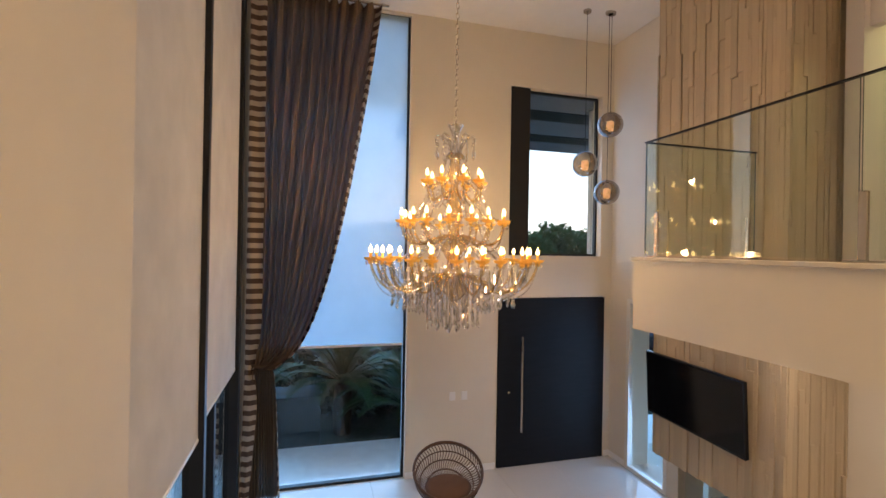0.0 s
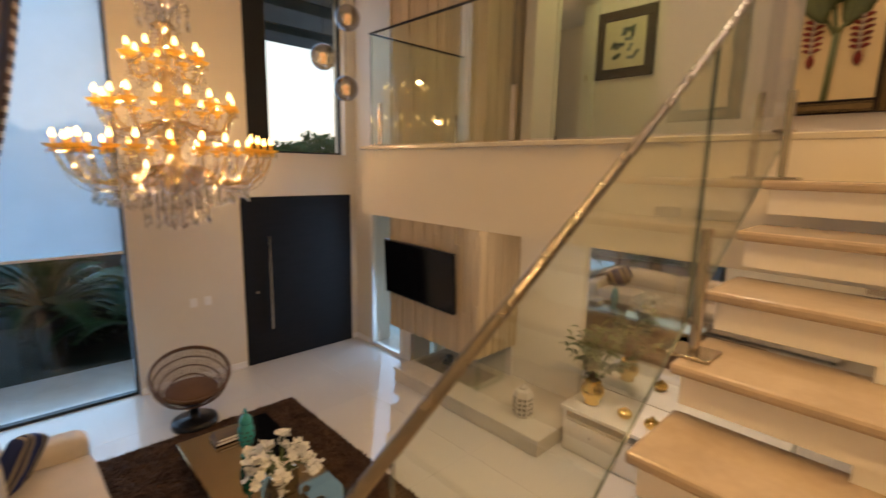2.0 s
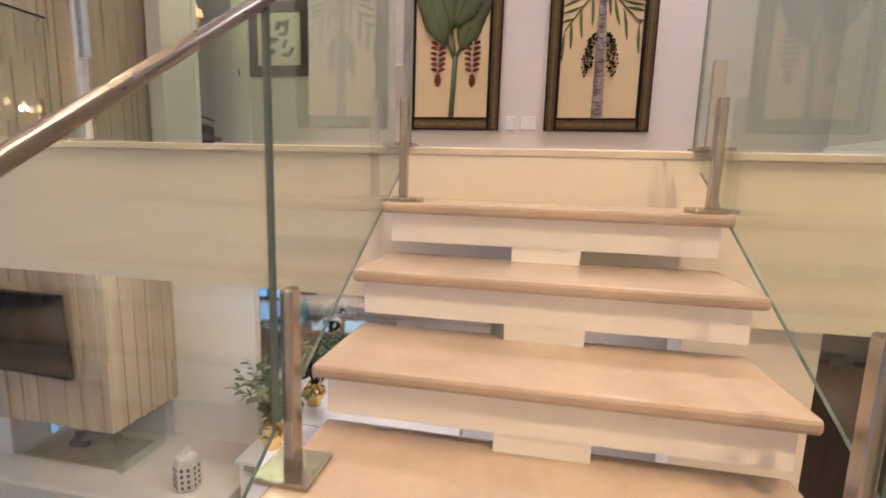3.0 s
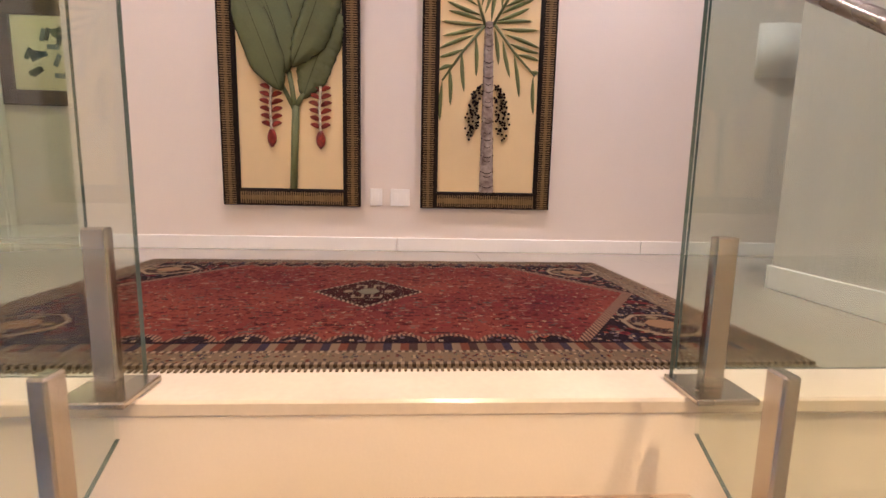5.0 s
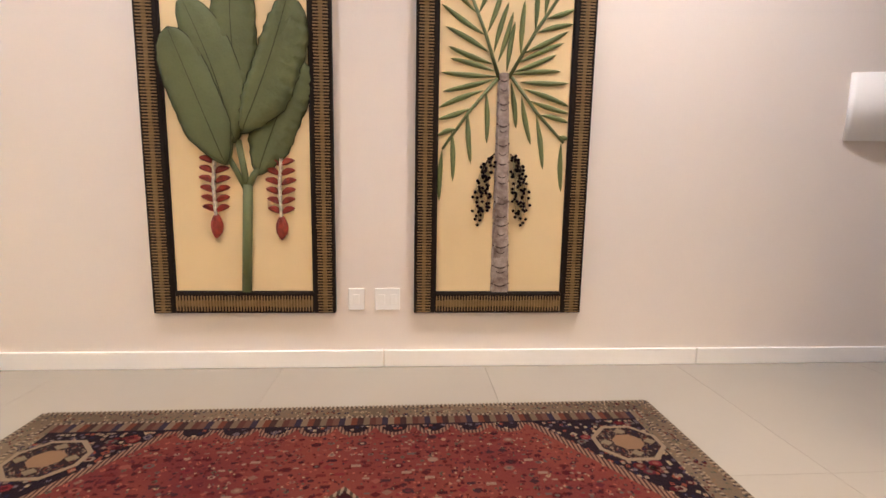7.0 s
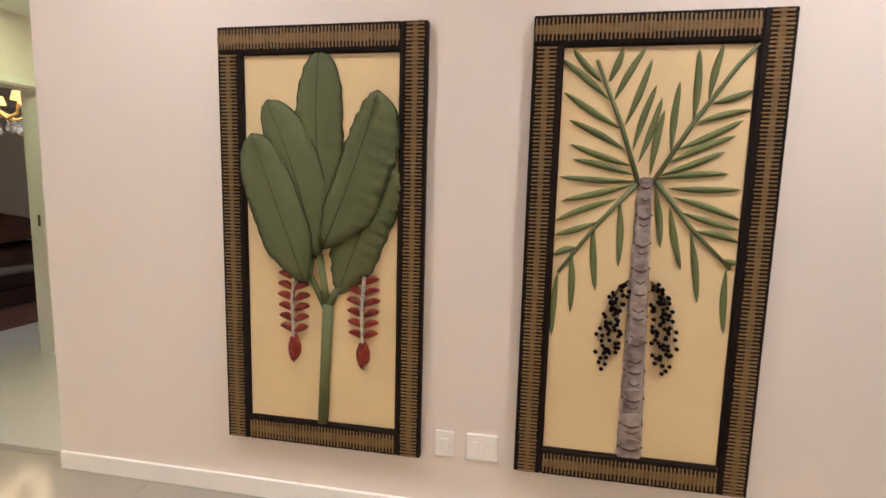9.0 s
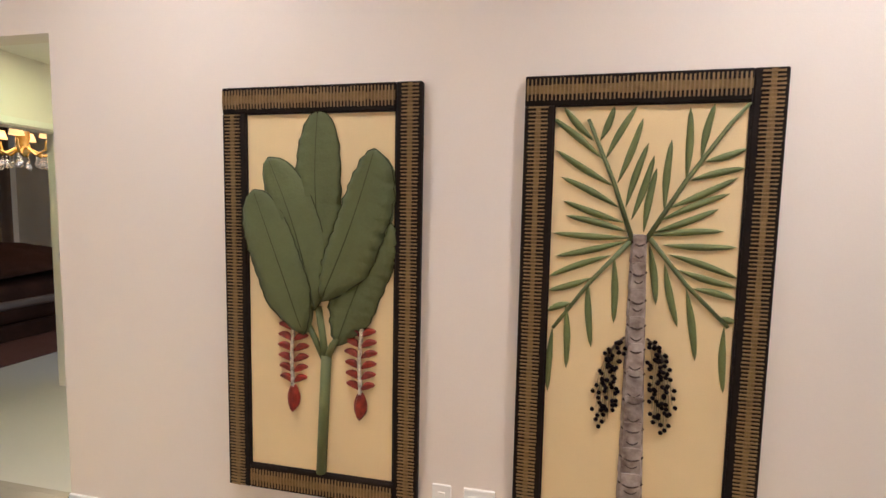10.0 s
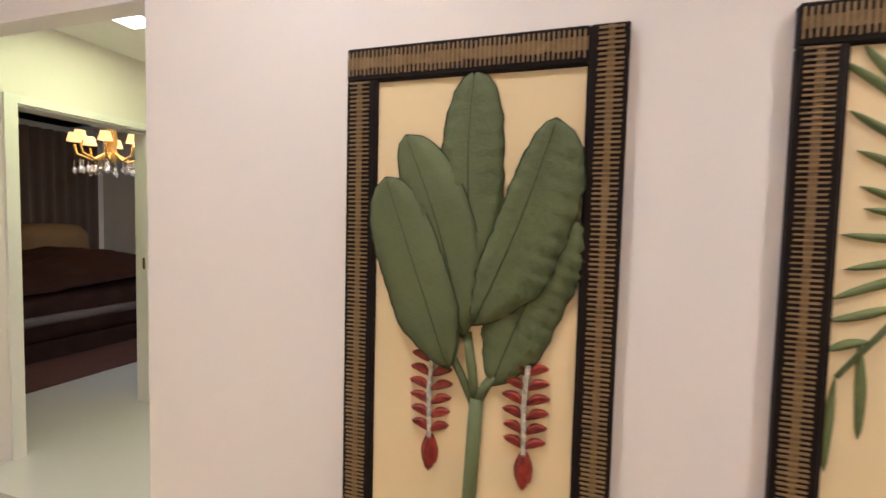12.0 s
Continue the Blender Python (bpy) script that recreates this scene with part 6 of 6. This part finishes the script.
# cycads
bm = bmesh.new()
nl = 34
spine = [Vector((0.95 * f, 0, 0.42 * math.sin(f * 2.0) - 0.16 * f * f)) for f in [i / nl for i in range(nl + 1)]]
for i in range(2, nl):
    f = i / nl
    ln = 0.2 * math.sin(math.pi * min(1, f * 0.9 + 0.1)) ** 0.7
    for q in (-1, 1):
        p = spine[i]
        t = p + Vector((ln * 0.55, q * ln * 0.85, 0.05 - 0.03 * f))
        w = Vector((0.017, 0, 0))
        bm.faces.new([bm.verts.new(p - w), bm.verts.new(p + w), bm.verts.new(t)])
tube(bm, spine[::4], 0.009, 4, 0.4)
frond_me = shared(bm, M_CYCAS, "frond")


M_CTRUNK = mat("cycad_trunk", (0.03, 0.022, 0.015), 0.95, bump=0.9, bump_scale=20, spec=0.1)


def cycad(x, y, z, h, size, seed):
    rcy = random.Random(seed)
    c = thing("cycad", (x, y, z), "dark green cycad palm with stiff arching fronds", "plant", "garden cycads")
    part("trunk", lathe(bmesh.new(), [(0.16, 0), (0.18, h * 0.5), (0.15, h), (0.05, h + 0.1)], 14), M_CTRUNK, c)
    for k in range(46):
        lift = -radians(rcy.uniform(-20, 55))
        s = size * rcy.uniform(0.8, 1.1)
        piece("frond", frond_me, c, Matrix.LocRotScale((0, 0, h + 0.02), Euler((rcy.uniform(-0.15, 0.15), lift, k * 2.4 + rcy.uniform(-0.2, 0.2))), (s, s, s)))


for i, (x, y, z, h, s) in enumerate(((0.75, 8.75, -0.21, 0.9, 1.3), (1.9, 8.4, -0.21, 0.45, 1.25), (-0.9, 8.6, 0.62, 0.2, 0.8), (-2.6, 4.6, -0.21, 0.7, 1.1), (-2.7, 2.9, -0.21, 0.8, 1.1), (-2.6, 1.2, -0.21, 0.7, 1.1), (-2.4, 6.8, -0.21, 0.5, 0.9))):
    cycad(x, y, z, h, s, i)
# clipped shrubs: many small leaves
M_SHRUB = mat("shrub_leaf", (0.02, 0.045, 0.02), 0.6, vary=0.3, scale=4)
rh = np.random.default_rng(5)


def leaves(name, centre, radii, count, size, material, parent=None):
    d = rh.normal(size=(count, 3))
    d /= np.linalg.norm(d, axis=1)[:, None]
    rad = rh.uniform(0.35, 1.0, count) ** 0.5
    lump = 1 + 0.25 * np.sin(d[:, 0] * 5 + d[:, 2] * 4) * np.cos(d[:, 1] * 6)
    c = np.array(centre) + d * np.array(radii) * (rad * lump)[:, None]
    a = rh.normal(0, size, (count, 3))
    b = rh.normal(0, size, (count, 3))
    V = np.stack([c - a, c + b, c + a, c - b], 1).reshape(-1, 3)
    me = bpy.data.meshes.new(name)
    me.from_pydata(V.tolist(), [], np.arange(count * 4).reshape(-1, 4).tolist())
    me.materials.append(material)
    ob = new(name, me)
    ob.parent = parent
    return ob


for x in (-1.6, -0.3, 1.0, 2.3, 3.6):
    sh_ = thing("shrub", (x, 9.9, -0.21), "low dark green garden shrub", "shrub", "garden shrubs")
    leaves("crown", (0, 0, 0.55), (0.95, 0.7, 0.7), 3200, 0.04, M_SHRUB, sh_)
    part("stem", tube(bmesh.new(), [(0, 0, 0), (0, 0, 0.5)], 0.03, 6), M_TRUNK, sh_)
# far trees
rt = random.Random(11)
M_TREE = cloth_mat("tree_leaf", (0.1, 0.16, 0.07), 0.5, 0.0, 3.0, (0.05, 0.09, 0.04))
for k in range(16):
    x, y = -8 + k * 4.4 + rt.uniform(-1.5, 1.5), rt.uniform(52, 62)
    h = rt.uniform(4.9, 6.3)
    tr = thing("tree", (x, y, -0.21), "distant dark green broadleaf tree", "tree", "distant trees")
    part("trunk", tube(bmesh.new(), [(0, 0, 0), (0.1, 0.1, h * 0.5), (0, 0.2, h * 0.8)], 0.25, 7, 0.5), M_TRUNK, tr)
    leaves("crown", (0, 0, h * 0.66), (3.6, 2.6, h * 0.5), 2600, 0.16, M_TREE, tr)
hill = bmesh.new()
rows = []
for i in range(9):
    rows.append([hill.verts.new((-200 + 10 * j, 150 + 18 * i, -0.3 + (12 + 9 * noise.noise(Vector((j * 0.22, 3.1, 0)))) * math.sin(math.pi * min(1, i / 8) * 0.5))) for j in range(61)])
for a, b in zip(rows, rows[1:]):
    for j in range(60):
        hill.faces.new((a[j], a[j + 1], b[j + 1], b[j]))
structure("backdrop_hill", hill, M_TREE, "wooded hill in the distance", "hill")
sky_m = bpy.data.materials.new("evening_sky")
sky_m.use_nodes = True
sn, sl = sky_m.node_tree.nodes, sky_m.node_tree.links
sn.remove(sn["Principled BSDF"])
em = sn.new("ShaderNodeEmission")
tc = sn.new("ShaderNodeTexCoord")
sx = sn.new("ShaderNodeSeparateXYZ")
cr = sn.new("ShaderNodeValToRGB")
cr.color_ramp.elements[0].color = (1.0, 0.97, 0.95, 1)
cr.color_ramp.elements[1].color = (0.14, 0.3, 0.66, 1)
cr.color_ramp.elements.new(0.42).color = (0.62, 0.8, 1.0, 1)
sl.new(tc.outputs["Generated"], sx.inputs[0])
sl.new(sx.outputs[2], cr.inputs[0])
sl.new(cr.outputs[0], em.inputs["Color"])
em.inputs["Strength"].default_value = 2.9
sl.new(em.outputs[0], sn["Material Output"].inputs["Surface"])
dome = bmesh.new()
rows = [[dome.verts.new((420 * math.cos(math.pi * j / 40), 420 * math.sin(math.pi * j / 40), z)) for j in range(-2, 43)] for z in (-2, 120, 260)]
for a, b in zip(rows, rows[1:]):
    for j in range(44):
        dome.faces.new((a[j], a[j + 1], b[j + 1], b[j]))
structure("backdrop_sky", dome, sky_m, "pale blue evening sky", "sky")
lampost = thing("street_lamp", (6.4, 30, -0.21), "grey street lamp with a single arm", "street lamp")
part("pole", tube(bmesh.new(), [(0, 0, 0), (0, 0, 6.6), (0.3, 0, 7.0), (1.2, 0, 7.2)], 0.07, 8, 0.6), M_STEEL, lampost)
part("head", boxes((1.1, -0.12, 7.14, 1.7, 0.12, 7.26), bevel=0.02), M_STEEL, lampost)
# porch roof over the entrance
porch = tagged(thing("porch_roof", (0, 0, 0), "grey porch roof slab with dark recessed panels", "roof"), kind="structure")
part("slab", boxes((2.0, FY + 0.26, 5.75, 8.5, 10.8, 6.1)), mat("porch_plaster", (0.3, 0.32, 0.35), 0.8), porch)
for y in (7.7, 9.3):
    part("panel", boxes((2.6, y, 5.735, 7.6, y + 0.55, 5.749)), M_FRAME, porch)
car = thing("parked_car", (12.5, 13.5, -0.21), "dark blue parked car beyond the terrace", "car")
bm = boxes((-2.1, -0.85, 0.25, 2.1, 0.85, 0.8), (-1.2, -0.75, 0.8, 1.1, 0.75, 1.4), bevel=0.12, segments=3)
part("body", bm, mat("car_paint", (0.03, 0.05, 0.09), 0.25, coat=0.8), car)
for x in (-1.35, 1.35):
    for y in (-0.87, 0.87):
        w = part("wheel", lathe(bmesh.new(), [(0.2, -0.1), (0.33, -0.1), (0.33, 0.1), (0.2, 0.1)], 20), M_BLACK, car)
        w.matrix_basis = pose(x, y, 0.33, 90, 0, 0)

# ---- floor tiles ----
tile = shared(boxes((0, 0, -0.008, 1, 1, 0), bevel=0.0), M_FLOOR, "tile")
floor_ob = bpy.data.objects["floor"]
y = BY
while y < FY + 0.24:
    x = LX - 0.2
    while x < 5.18:
        w, d = min(0.9, 5.18 - x) - 0.002, min(0.9, FY + 0.24 - y) - 0.002
        piece("tile", tile, floor_ob, Matrix.LocRotScale((x, y, 0), None, (w, d, 1)))
        x += 0.9
    y += 0.9
tile2 = shared(boxes((0, 0, -0.03, 1, 1, 0), bevel=0.0), M_FLOOR_DIMMED, "tile")
hall_ob = bpy.data.objects["floor_hall"]
y = -3.55
while y < 3.71:
    x = EDGE + 0.162
    while x < HX + 0.09:
        w, d = min(0.95, HX + 0.1 - x) - 0.0012, min(0.95, 3.72 - y) - 0.0012
        piece("tile", tile2, hall_ob, Matrix.LocRotScale((x, y, UP), None, (w, d, 1)))
        x += 0.95
    y += 0.95
